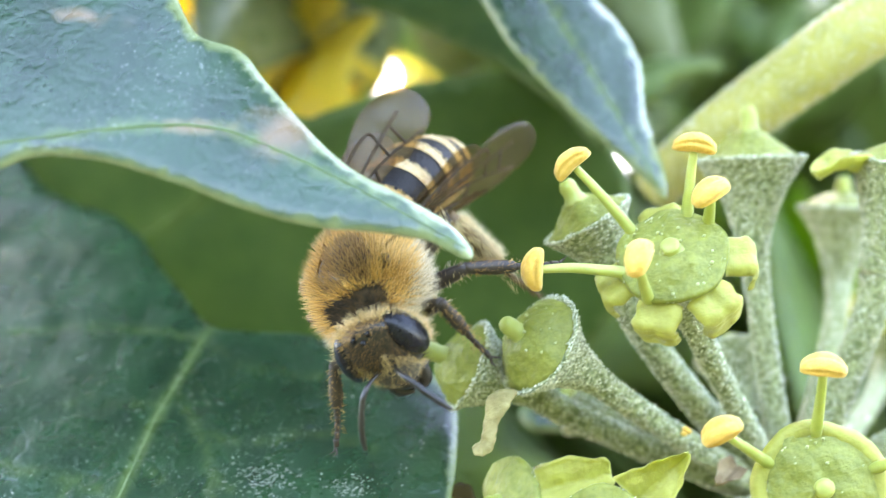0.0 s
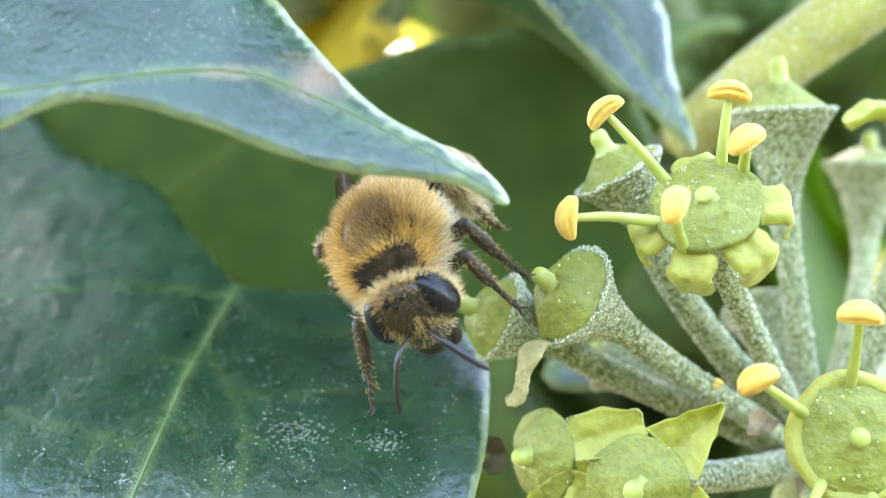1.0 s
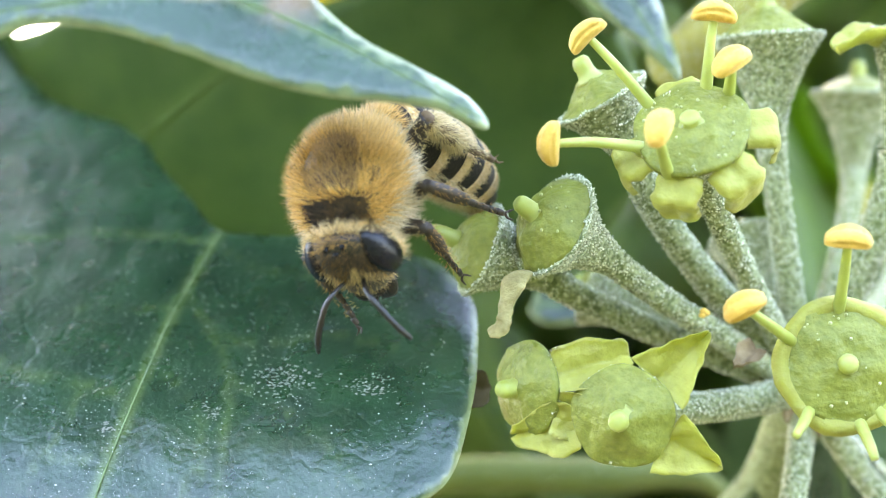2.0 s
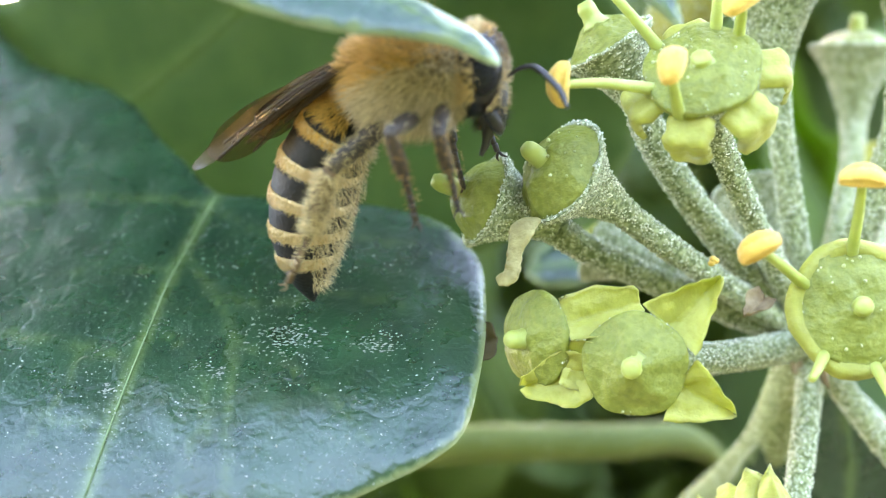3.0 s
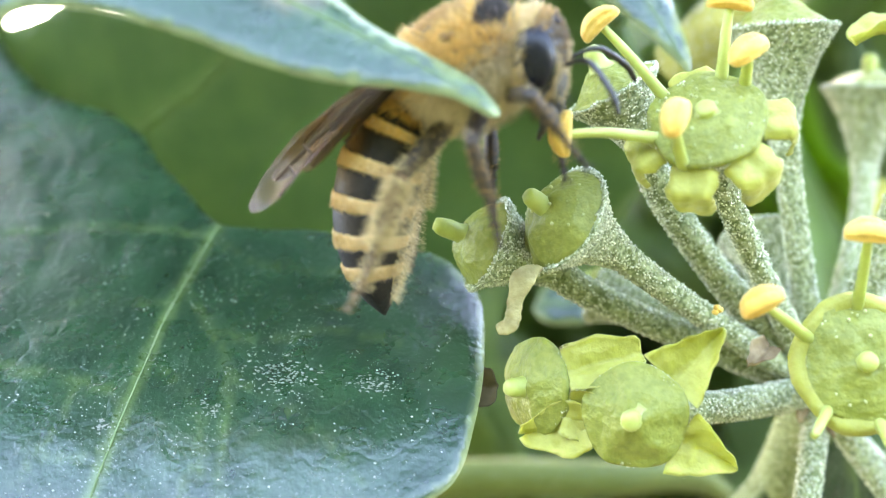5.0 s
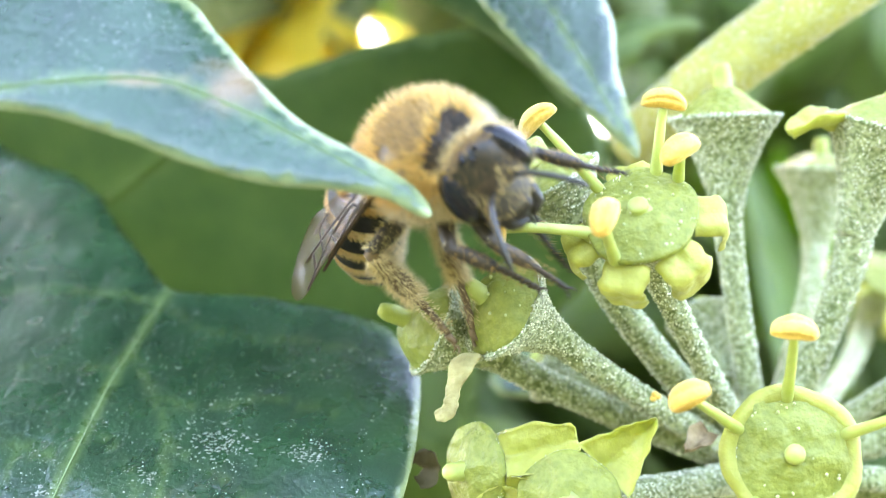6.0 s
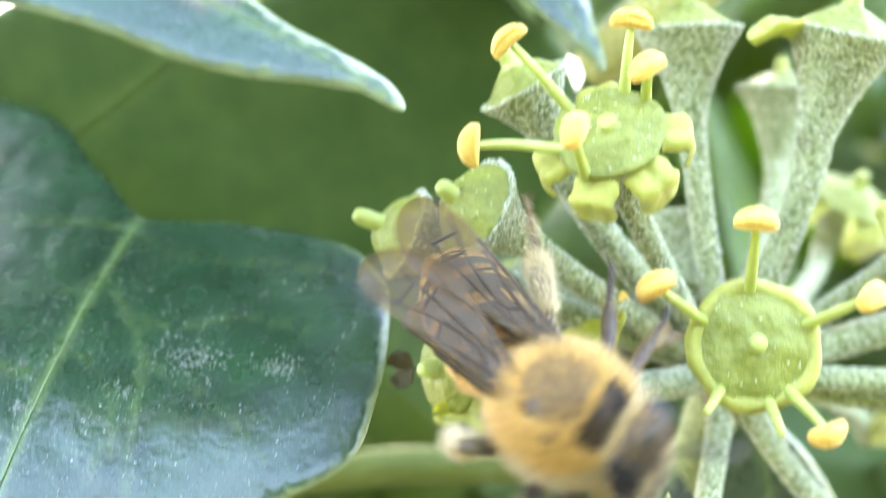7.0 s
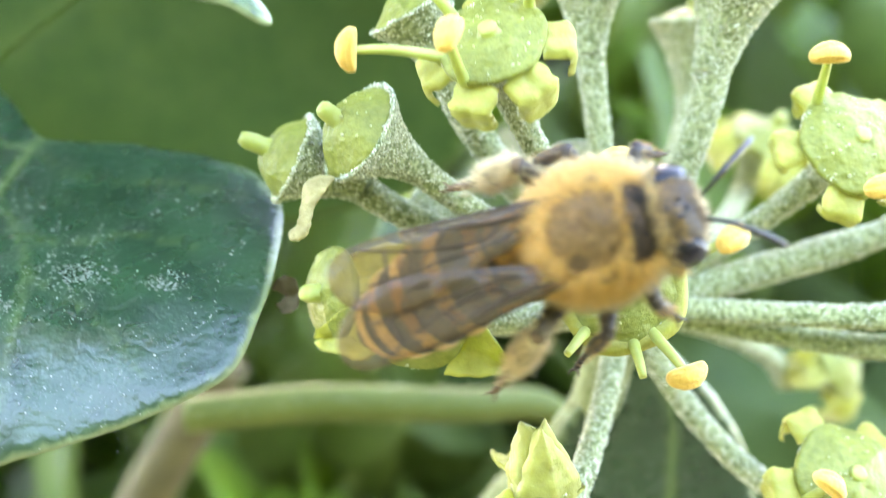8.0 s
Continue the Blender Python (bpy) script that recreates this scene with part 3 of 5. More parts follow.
def far_leaves(name, label, count, seed, material, box, size):
    """Lobed leaves of the shrub behind, in one mesh: nobody could count them."""
    rng = np.random.default_rng(seed)
    ob = thing(name, (0, box[2], 0), label, "foliage", kind="stuff")
    verts, faces, veins, rims = [], [], [], []
    outline = [(0, 0), (0.5, 0.12), (0.62, 0.42), (0.36, 0.55), (0.2, 0.8), (0, 1.1), (-0.2, 0.8), (-0.36, 0.55), (-0.62, 0.42), (-0.5, 0.12)]
    ring = spline(outline + outline[:1], 4)[:-1]
    for _ in range(count):
        place = np.array([rng.uniform(box[0], box[1]), rng.uniform(box[2], box[3]), rng.uniform(box[4], box[5])])
        if any(math.hypot(place[0] / place[1] - x, place[2] / place[1] - z) < (r if size > 15 else 0.022 if size < 7 else 0) for x, z, r in GAPS):
            continue
        turn = np.array(Euler((rng.uniform(-1.0, 0.6), rng.uniform(-0.7, 0.7), rng.uniform(0, 6.28))).to_matrix() @ Euler((0, rng.uniform(0, 6.28), 0)).to_matrix())
        big = size * rng.uniform(0.6, 1.3)
        n = len(verts)
        for x, z in [(0, 0.4)] + [tuple(p) for p in ring]:
            for back in (0, 0.02):
                verts.append(place + turn @ np.array((x * big, (0.18 * x * x + 0.1 * (z - 0.4) ** 2 + back) * big, z * big)))
                veins.append(0.0)
                rims.append(0.0 if (x, z) == (0, 0.4) else 0.6)
        m = len(ring)
        for k in range(m):
            a, b = n + 2 + 2 * k, n + 2 + 2 * ((k + 1) % m)
            faces += [(n, a, b), (n + 1, b + 1, a + 1), (a, a + 1, b + 1, b)]
    part("foliage", (verts, faces, {"vein": veins, "rim": rims, "scar": veins}), material, ob)
    return ob


far_leaves('yellow_foliage', 'bright yellow autumn leaves far out of focus', 40, 21, LEAF_YELLOW, (-24.5, -18.5, 91, 96, 15, 25.5), 9)
far_leaves('yellow_foliage', 'small yellow-green leaves against the sky', 46, 28, LEAF_YELLOW, (-24, 0, 150, 172, 30, 50), 5)
far_leaves('brightened_foliage', 'light green leaves painted as sunlit, far out of focus', 16, 35, LIT_LEAF, (16, 62, 112, 150, 8, 38), 11)
# Two leaf canopies added above the view to darken what the broad leaf reflects.
far_leaves('unseen_foliage', 'unseen ivy leaves added overhead to block the sky', 125, 31, LEAF, (-60, 3, 49, 110, 36, 54), 20)
far_leaves('unseen_foliage', 'unseen ivy leaves added to block the sky above the broad leaf', 20, 33, LEAF, (-45, -8, 37, 50, 37, 52), 16)
far_leaves('brightened_foliage', 'bright light green leaves far out of focus', 6, 25, LIT_LEAF, (20.48, 28.48, 106, 114, -0.9800000000000004, 9.02), 9)
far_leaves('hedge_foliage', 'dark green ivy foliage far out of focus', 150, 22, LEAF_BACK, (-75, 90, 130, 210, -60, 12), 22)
far_leaves('hedge_foliage', 'green ivy foliage painted as sunlit, far out of focus', 120, 23, LEAF_FAR, (-60, 75, 98, 150, -50, 30), 20)
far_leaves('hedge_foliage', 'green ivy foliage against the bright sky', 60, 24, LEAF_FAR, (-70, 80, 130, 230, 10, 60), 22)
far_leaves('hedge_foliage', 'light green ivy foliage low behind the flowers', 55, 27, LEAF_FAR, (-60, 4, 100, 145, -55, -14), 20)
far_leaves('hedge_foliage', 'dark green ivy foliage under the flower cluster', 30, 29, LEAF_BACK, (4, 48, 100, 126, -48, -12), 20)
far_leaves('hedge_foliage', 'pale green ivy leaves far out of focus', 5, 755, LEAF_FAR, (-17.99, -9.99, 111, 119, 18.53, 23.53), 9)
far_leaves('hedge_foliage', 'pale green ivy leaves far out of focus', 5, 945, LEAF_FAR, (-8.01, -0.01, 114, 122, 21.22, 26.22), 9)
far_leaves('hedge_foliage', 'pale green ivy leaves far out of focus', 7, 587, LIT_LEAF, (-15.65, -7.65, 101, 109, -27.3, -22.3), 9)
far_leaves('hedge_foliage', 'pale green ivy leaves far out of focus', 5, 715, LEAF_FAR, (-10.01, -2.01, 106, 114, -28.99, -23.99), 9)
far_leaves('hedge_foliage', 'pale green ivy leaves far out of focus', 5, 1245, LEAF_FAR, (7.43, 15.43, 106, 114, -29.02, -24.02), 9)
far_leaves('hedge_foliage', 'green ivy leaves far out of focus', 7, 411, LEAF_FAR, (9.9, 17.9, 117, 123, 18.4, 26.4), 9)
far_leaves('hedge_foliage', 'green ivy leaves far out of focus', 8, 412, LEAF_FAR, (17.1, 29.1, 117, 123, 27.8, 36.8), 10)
stem('petiole', 'thick pale yellow-green leaf stalk', [(20.66, 56.8, 19.67), (16.57, 56.8, 15.99), (12.49, 56.8, 13.09), (8.33, 58.2, 10.15), (5.64, 61.1, 8.04)], [1.68, 1.6, 1.5, 1.4, 1.27], STALK, felt=9000)
stem('peduncle', 'stout felted stem of the flower cluster', [(10.5, 55.2, -6.4), (10.1, 57.7, -8.9), (9.33, 61.0, -12.08), (6.3, 64.0, -16.0), (0.88, 68.0, -23.13)], [1.3, 1.15, 1.2, 1.25, 1.3], YOUNG)
stem('petiole', 'yellow-green leaf stalk below the flowers, painted as shaded', [(-12.13, 70.0, -13.05), (-4.85, 71.0, -12.45), (2.86, 72.0, -12.64), (7.73, 74.0, -12.82), (10.86, 76.0, -14.91)], [1.0, 1.05, 1.0, 0.9, 0.3], SHADED_STALK, felt=350)
stem('twig', 'brown woody twig of the ivy', [(-12.02, 80.0, -10.83), (-15.03, 82.0, -15.42), (-18.55, 84.0, -20.98), (-21.04, 86.0, -27.18)], [1.6, 1.7, 1.8, 1.8], BARK, felt=0)


# ---- flowers ----
HUB = Vector((10.5, 55.2, -6.4))


def disc_shape(seed, height, lumps):
    def shape(h, r, a):
        up = lumps * math.cos(5 * a + seed) * (r / 2.2) * (1 - r / 2.6)
        return h + up + (0.15 * rough_at((r * math.cos(a), r * math.sin(a), seed), 1.5, seed) + 0.05 * rough_at((r * math.cos(a), r * math.sin(a), seed), 4.0, seed)), r * (1 + 0.03 * math.cos(5 * a + seed) * (r / 2))
    return shape


def petal_sheet(centre, axis, angle, reach, width, lift, curl, start, thick=0.22, pointed=0.6, seed=0, crumple=0.13):
    """A fleshy petal with a keel, from the rim outwards; lift is its first rise and curl its bend down, in degrees."""
    axis = unit(axis)
    u = unit(np.cross(axis, (0, 0, 1) if abs(axis[2]) < 0.9 else (0, 1, 0)))
    v = np.cross(axis, u)
    out = math.cos(angle) * u + math.sin(angle) * v
    across = np.cross(axis, out)
    rows, cols = 18, 15
    top, p, rise = [], np.asarray(centre) + out * start, math.radians(lift)
    for i in range(rows + 1):
        t = i / rows
        w = width * (1 - pointed * t**1.6) * (0.75 + 0.5 * math.sin(math.pi * min(1, t * 0.9 + 0.1)) * min(1, pointed * 1.6))
        if pointed > 0.8:
            w = width * (1 - 0.94 * t**1.25)
        if i == rows:
            w *= 0.35 if pointed > 0.4 else 0.85
        normal = axis * math.cos(rise) - out * math.sin(rise)
        for k in range(cols):
            s = 2 * k / (cols - 1) - 1
            hollow = (0.14 * width * s * s + 0.12 * s**8 if pointed > 0.3 else -0.12 * width * s**6) - (0.2 if pointed > 0.3 else 0.08) * math.exp(-((s / 0.2) ** 2)) * (1 - 0.5 * t)
            q = p + across * s * w * 0.5 + normal * hollow
            top.append(q + normal * (crumple if pointed > 0.3 else 0.07) * (rough_at(q, 1.6, seed) + 0.7 * rough_at(q, 3.6, seed + 4)) + across * 0.12 * s * rough_at(q, 2.6, seed + 8))
        p = p + (out * math.cos(rise) + axis * math.sin(rise)) * reach / rows
        rise -= math.radians(curl) / rows * (1.0 if pointed > 0.3 else 4.2 if 0.3 < t < 0.53 else 0.05)
    top = np.array(top)
    verts, faces = list(top), []
    size = len(top)
    for i in range(rows + 1):
        for k in range(cols):
            n = i * cols + k
            edge = k in (0, cols - 1) or i == rows
            verts.append(top[n] - axis * (thick * (0.45 if edge else 1.0)))
    quad = lambda i, k: (i * cols + k, i * cols + k + 1, (i + 1) * cols + k + 1, (i + 1) * cols + k)  # noqa: E731
    for i in range(rows):
        for k in range(cols - 1):
            f = quad(i, k)
            faces += [f, tuple(n + size for n in f[::-1])]
        for k, turn in ((0, 1), (cols - 1, -1)):
            f = (i * cols + k, (i + 1) * cols + k, (i + 1) * cols + k + size, i * cols + k + size)
            faces.append(f[::turn])
    for i in (0, rows):
        for k in range(cols - 1):
            n = i * cols + k
            faces.append((n, n + 1, n + 1 + size, n + size))
    return verts, faces


def anther_shape(centre, axis, wide, size=0.62):
    """A bean of pollen sacs, long along wide and split lengthwise by furrows."""
    axis, wide = unit(axis), unit(wide - unit(axis) * (np.asarray(wide) @ unit(axis)))
    third = np.cross(axis, wide)
    verts, faces = [], []
    rings, sides = 18, 30
    for i in range(rings + 1):
        th = math.pi * i / rings
        for k in range(sides):
            a = 2 * math.pi * k / sides
            furrow = 1 - 0.3 * max(0.0, math.cos(4 * a)) ** 5 * math.sin(th)
            x, r = -1.28 * math.cos(th), (math.sin(th) ** 0.75) * furrow
            q = np.asarray(centre) + size * (wide * x + third * 0.78 * r * math.cos(a) + axis * (0.62 * r * math.sin(a) - 0.22 * x * x + 0.2))
            verts.append(q + unit(q - centre) * 0.03 * rough_at(q, 7.0))
    for i in range(rings):
        for k in range(sides):
            a, b = i * sides + k, i * sides + (k + 1) % sides
            faces.append((a, a + sides, b + sides, b))
    return verts, faces


def flower(umbel, label, centre, axis, radius=2.05, cone=3.2, neck=0.55, dome=0.9, style=1.0, lean=(0, 0, 0), bend=None, petals=(), stamens=(),
           seed=0, lumps=0.12, ring=0.0, ped=0.5, point=2.4, felt=6500, rim=False, grains=0):
    """A flower of the umbel: felted stalk and calyx, disc with its style, petals and stamens."""
    centre, axis = np.asarray(centre, float), unit(axis)
    foot = centre - axis * cone
    root = np.asarray(HUB, float)
    reach = np.linalg.norm(foot - root)
    middle = np.asarray(bend, float) if bend is not None else foot - axis * reach * 0.35 + (root - foot) * 0.2
    bez = [(1 - t) ** 2 * root + 2 * t * (1 - t) * middle + t * t * foot for t in np.linspace(0, 1, max(20, int(reach / 0.12)))]
    stalk = tube(bez, [ped * 1.1, ped, ped * 0.95, ped, neck], 26, 0.055, 5.5)
    rows = []
    for t in np.linspace(0, 1, 34):
        rows.append((t * cone, neck + (radius * (1.04 if rim else 1.0) - neck) * ((0.36 * t + 0.64 * t**2.3) if rim else (0.35 * t + 0.65 * t**2.2))))
    rows += [(cone + 0.12, radius * 1.05), (cone + 0.1, radius * 0.95), (cone - 0.1, radius * 0.85)] if rim else [(cone + 0.04, radius * 0.96), (cone, radius * 0.85)]
    disc = radius * (0.94 if rim else 1.0)
    fuzzy = lambda h, r, a: (h + (0.12 * rough_at((7 * math.cos(a), 7 * math.sin(a), seed), 1.0) if h > cone - 0.02 else 0), r + 0.06 * rough_at((r * math.cos(a) * 5, r * math.sin(a) * 5, h * 5), 1.1, seed) + 0.04 * rough_at((math.cos(a) * 20, math.sin(a) * 20, h * 12), 1.0, seed))  # noqa: E731
    body = part("flower", joined(stalk, lathe(rows, foot, axis, 44, fuzzy)), FELT, umbel, label, pivot=tuple(root))
    if felt:
        fuzz = [felt_on(joined(stalk, lathe(rows, foot, axis, 44, fuzzy)), felt, seed)]
        if rim:
            one = unit(np.cross(axis, (0, 0, 1) if abs(axis[2]) < 0.9 else (0, 1, 0)))
            turn = np.random.default_rng(seed + 300).uniform(0, 6.28, (420, 1))
            way = np.cos(turn) * one + np.sin(turn) * np.cross(axis, one)
            fuzz.append(hairs(centre + axis * 0.05 + way * radius * 1.03, way + 0.6 * axis, 0.15, 0.05, seed=seed, stray=0.7))
        part("felt", joined(*fuzz), FELT_HAIR, body, "mealy star-shaped hairs")
    dome_rows = [(-0.3, disc * 0.9), (-0.08, disc * 1.03), (0.14, disc * 1.03)] + [(dome * (1 - t**point) + 0.1, disc * t) for t in (0.95, 0.84, 0.74, 0.64, 0.54, 0.44, 0.34, 0.25, 0.17, 0.1, 0.04)]
    part("disc", lathe(dome_rows, centre, axis, 40, disc_shape(seed, dome, lumps)), DISC, body)
    top = centre + axis * dome * 0.85
    way = unit(axis + np.asarray(lean, float))
    if style:
        part("style", tube([top + way * style * t for t in np.linspace(-0.1, 1, 9)], [0.62, 0.44, 0.36, 0.35, 0.36, 0.34, 0.22], 14, 0.02, 4), STYLE, body)
    if grains:
        rng = np.random.default_rng(seed + 400)
        one = unit(np.cross(axis, (0, 0, 1) if abs(axis[2]) < 0.9 else (0, 1, 0)))
        two = np.cross(axis, one)
        dots = []
        for _ in range(grains):
            t, a, r = 0.92 * math.sqrt(rng.random()), rng.uniform(0, 6.28), rng.uniform(0.03, 0.075)
            dots.append(ball(centre + axis * (dome * (1 - t**point) + 0.13) + disc * t * (math.cos(a) * one + math.sin(a) * two), (r, r, r), 7, 5))
        part("pollen", joined(*dots), GRAIN, body, "pale nectar drops and pollen grains", kind="stuff")
    if ring:
        collar = [(-0.1, radius * 0.86), (0.16, radius * 0.94), (0.24, radius * 1.06), (0.18, radius * (1 + ring * 0.6)), (0.0, radius * (1 + ring)), (-0.25, radius * (1 + ring * 0.7)), (-0.3, radius)]
        part("petal_collar", lathe(collar, centre, axis, 50, lambda h, r, a: (h, r * (1 + 0.03 * math.cos(5 * a) + 0.025 * rough_at((3 * math.cos(a), 3 * math.sin(a), seed), 1.5)))), PETAL, body)
    for n, (angle, long, width, lift, curl, *tip) in enumerate(petals):
        part("petal", petal_sheet(centre - axis * 0.12, axis, math.radians(angle), long, width, lift, curl, radius * 0.93, seed=seed + n, pointed=tip[0] if tip else 0.6), PETAL, body)
    u = unit(np.cross(axis, (0, 0, 1) if abs(axis[2]) < 0.9 else (0, 1, 0)))
    for n, (tip, wide) in enumerate(stamens):
        tip = np.asarray(tip, float)
        flat = tip - centre - axis * ((tip - centre) @ axis)
        start = centre + unit(flat) * radius * 0.98 + axis * 0.05
        mid = (start + tip) / 2 + axis * 0.25 + unit(flat) * 0.1
        line = spline([start - axis * 0.25 - unit(flat) * 0.1, start, mid, tip], 6)
        part("filament", tube(line, [0.3, 0.25, 0.2, 0.17, 0.14], 12), STYLE, body)
        if wide:
            part("anther", anther_shape(tip, tip - mid, np.asarray(wide, float)), ANTHER, body)
    return body


umbel = thing("ivy_umbel", (10.5, 55.2, -6.4), "ivy flower cluster of pale green flowers on felted stalks", "flower cluster")
PULLED = flower(umbel, 'open green flower with five yellow stamens', (4.73, 45.3, 3.4), (-0.2, -0.82, 0.5), radius=1.95, cone=2.6, neck=0.6, point=1.3, dome=0.55, style=0.35, seed=1, grains=34, ped=0.48, bend=(6.79, 50.0, -0.81), petals=[(22, 2.3, 2.1, -12, 95, 0.08), (78, 2.3, 2.15, -12, 95, 0.08), (132, 2.4, 2.2, -12, 95, 0.08), (188, 2.4, 2.15, -12, 95, 0.08), (285, 2.1, 2.05, -12, 95, 0.08)], stamens=[((1.14, 45.49, 6.86), (1, -0.2, 0.3)), ((-0.19, 44.01, 2.88), (0.2, -0.3, 1)), ((5.59, 45.36, 7.44), (1, 0, 0)), ((3.33, 42.61, 3.2), (0.1, -0.2, 1)), ((6.03, 44.6, 5.65), (0.5, -0.3, 0.8))])
flower(umbel, 'fading green flower on a tall felted stalk', (8.83, 53.0, 8.01), (-0.03, -0.12, 1), rim=True, radius=2.15, cone=3.9, neck=0.62, point=1.3, dome=1.35, style=1.15, seed=2, lean=(-0.05, 0, 0), bend=(9.27, 54.0, 1.51), ped=0.52)
flower(umbel, 'felted green flower out of focus', (14.56, 61.5, 6.85), (0.05, -0.1, 1), rim=True, radius=2.0, cone=3.6, neck=0.6, dome=0.7, style=1.0, seed=3, bend=(14.08, 60.0, 1.67), ped=0.5)
flower(umbel, 'green flower with one curled petal', (14.86, 51.5, 7.39), (0.25, -0.25, 1), rim=True, radius=2.3, cone=4.4, neck=0.75, point=1.3, dome=1.3, style=1.1, seed=4, bend=(13.97, 53.0, 1.57), ped=0.66, petals=[(190, 2.6, 0.7, 10, -150, 0.5), (20, 2.0, 1.6, 0, 60)])
flower(umbel, 'green flower bud leaning away from its neighbours', (1.85, 49.0, 5.09), (-0.5, -0.25, 0.85), rim=True, radius=1.75, cone=2.6, neck=0.65, point=1.3, dome=1.1, style=0.9, seed=5, bend=(3.47, 51.0, 0.52), ped=0.62, lean=(-0.1, 0, 0.2))
flower(umbel, 'domed green flower beside the bee', (-0.05, 47.4, 0.23), (-0.72, -0.55, 0.42), rim=True, radius=1.95, cone=3.1, neck=0.55, dome=1.1, style=0.95, seed=6, grains=22, bend=(3.59, 50.0, -2.37), ped=0.5, lean=(-0.2, 0, 0.25))
flower(umbel, 'green flower touching the leaf margin', (-2.81, 49.3, -0.56), (-0.85, -0.3, 0.35), rim=True, radius=1.75, cone=2.9, neck=0.6, dome=1.1, style=1.3, seed=7, bend=(1.17, 52.0, -2.92), ped=0.56, lean=(-0.2, 0, 0.05))
flower(umbel, 'green flower with three pointed petals facing out', (2.26, 46.6, -6.65), (-0.22, -0.97, -0.08), radius=1.8, cone=2.2, neck=0.6, dome=0.95, point=1.3, style=0.55, seed=8, bend=(5.41, 50.0, -7.08), ped=0.6, petals=[(224, 2.6, 2.5, -10, 5, 0.95), (12, 2.6, 1.8, -8, 5, 0.6), (150, 2.2, 2.4, -14, 15, 0.95)])
flower(umbel, 'small green flower tucked behind another', (-1.11, 48.3, -5.74), (-0.75, -0.6, 0.0), radius=1.7, cone=2.2, neck=0.6, dome=0.6, style=0.9, seed=9, bend=(3.38, 52.0, -8.03), ped=0.5, petals=[(202, 2.7, 1.9, -46, 10, 0.35), (155, 2.9, 2.0, -44, 15, 0.45)])
LANDING = flower(umbel, 'round green flower with a yellow collar and stamens', (9.97, 46.3, -4.9), (-0.03, -0.98, 0.12), radius=2.05, cone=2.6, neck=0.6, dome=0.45, style=0.6, seed=10, grains=22, ring=0.2, ped=0.5, stamens=[((9.72, 44.26, -0.52), (1, -0.3, 0)), ((6.15, 44.02, -2.74), (1, -0.2, 0.3)), ((13.5, 43.8, -3.16), (0.8, -0.3, 0.5)), ((12.05, 44.3, -7.84), (1, -0.3, -0.4)), ((7.95, 44.9, -7.2), None), ((10.6, 44.9, -8.0), None)])
flower(umbel, 'pale green bud with pointed petals', (6.75, 46.9, -12.7), (-0.1, -0.35, 0.92), radius=1.15, cone=2.2, neck=0.5, dome=0.6, style=0, seed=11, bend=(9.0, 51.5, -13.4), ped=0.5, petals=[(105, 2.9, 2.7, 84, -40, 0.95), (235, 2.7, 2.6, 84, -40, 0.95), (345, 2.8, 2.7, 84, -40, 0.95), (60, 2.9, 2.0, 8, 40, 0.35), (290, 2.9, 2.0, 8, 40, 0.35)])
flower(umbel, 'open green flower with reflexed petals and stamens', (18.98, 50.5, 0.09), (0.25, -0.85, 0.4), radius=2.2, cone=2.6, neck=0.6, dome=0.6, style=0.4, seed=12, grains=50, petals=[(0, 2.6, 2.0, -10, 130, 0.12), (72, 2.6, 2.0, -10, 130, 0.12), (144, 2.6, 2.0, -10, 130, 0.12), (216, 2.6, 2.0, -10, 130, 0.12), (288, 2.6, 2.0, -10, 130, 0.12)], stamens=[((17.71, 49.0, 3.34), (1, -0.2, 0.3)), ((19.56, 48.5, -1.7), (1, -0.2, 0.3))])
flower(umbel, 'open green flower low in the cluster', (18.73, 50.5, -13.03), (0.3, -0.75, 0.45), radius=2.2, cone=2.4, neck=0.6, dome=0.6, style=0.4, seed=13, grains=26, petals=[(0, 2.6, 2.0, 0, 120, 0.12), (72, 2.6, 2.0, 0, 120, 0.12), (144, 2.6, 2.0, 0, 120, 0.12), (216, 2.6, 2.0, 0, 120, 0.12), (288, 2.6, 2.0, 0, 120, 0.12)], stamens=[((17.54, 48.5, -12.91), (1, -0.2, 0.1))])
flower(umbel, 'green flower on a level felted stalk', (24.09, 52.0, -6.6), (1, -0.3, 0.05), felt=2200, seed=14, bend=(18.04, 52.0, -6.78))
flower(umbel, 'green flower on a level felted stalk', (25.29, 54.0, -8.65), (1, -0.2, -0.15), felt=2200, seed=15, bend=(18.55, 54.0, -8.02))
flower(umbel, 'green flower on a rising felted stalk', (24.89, 56.0, -1.97), (1, -0.2, 0.45), seed=16, bend=(17.86, 56.0, -4.67), ped=0.7)
flower(umbel, 'green flower blurred behind the stalks', (23.59, 70.0, -9.9), (0.7, -0.5, 0.35), felt=2200, seed=17, petals=[(0, 2.2, 2.0, -20, 140), (72, 2.2, 2.0, -20, 140), (144, 2.2, 2.0, -20, 140), (216, 2.2, 2.0, -20, 140), (288, 2.2, 2.0, -20, 140)], bend=(19.64, 66.0, -8.45))
flower(umbel, 'green flower blurred behind the stalks', (19.52, 68.0, 1.92), (0.3, -0.5, 0.7), felt=2200, seed=18, petals=[(0, 2.2, 2.0, -20, 140), (72, 2.2, 2.0, -20, 140), (144, 2.2, 2.0, -20, 140), (216, 2.2, 2.0, -20, 140), (288, 2.2, 2.0, -20, 140)], bend=(16.96, 64.0, -2.7))

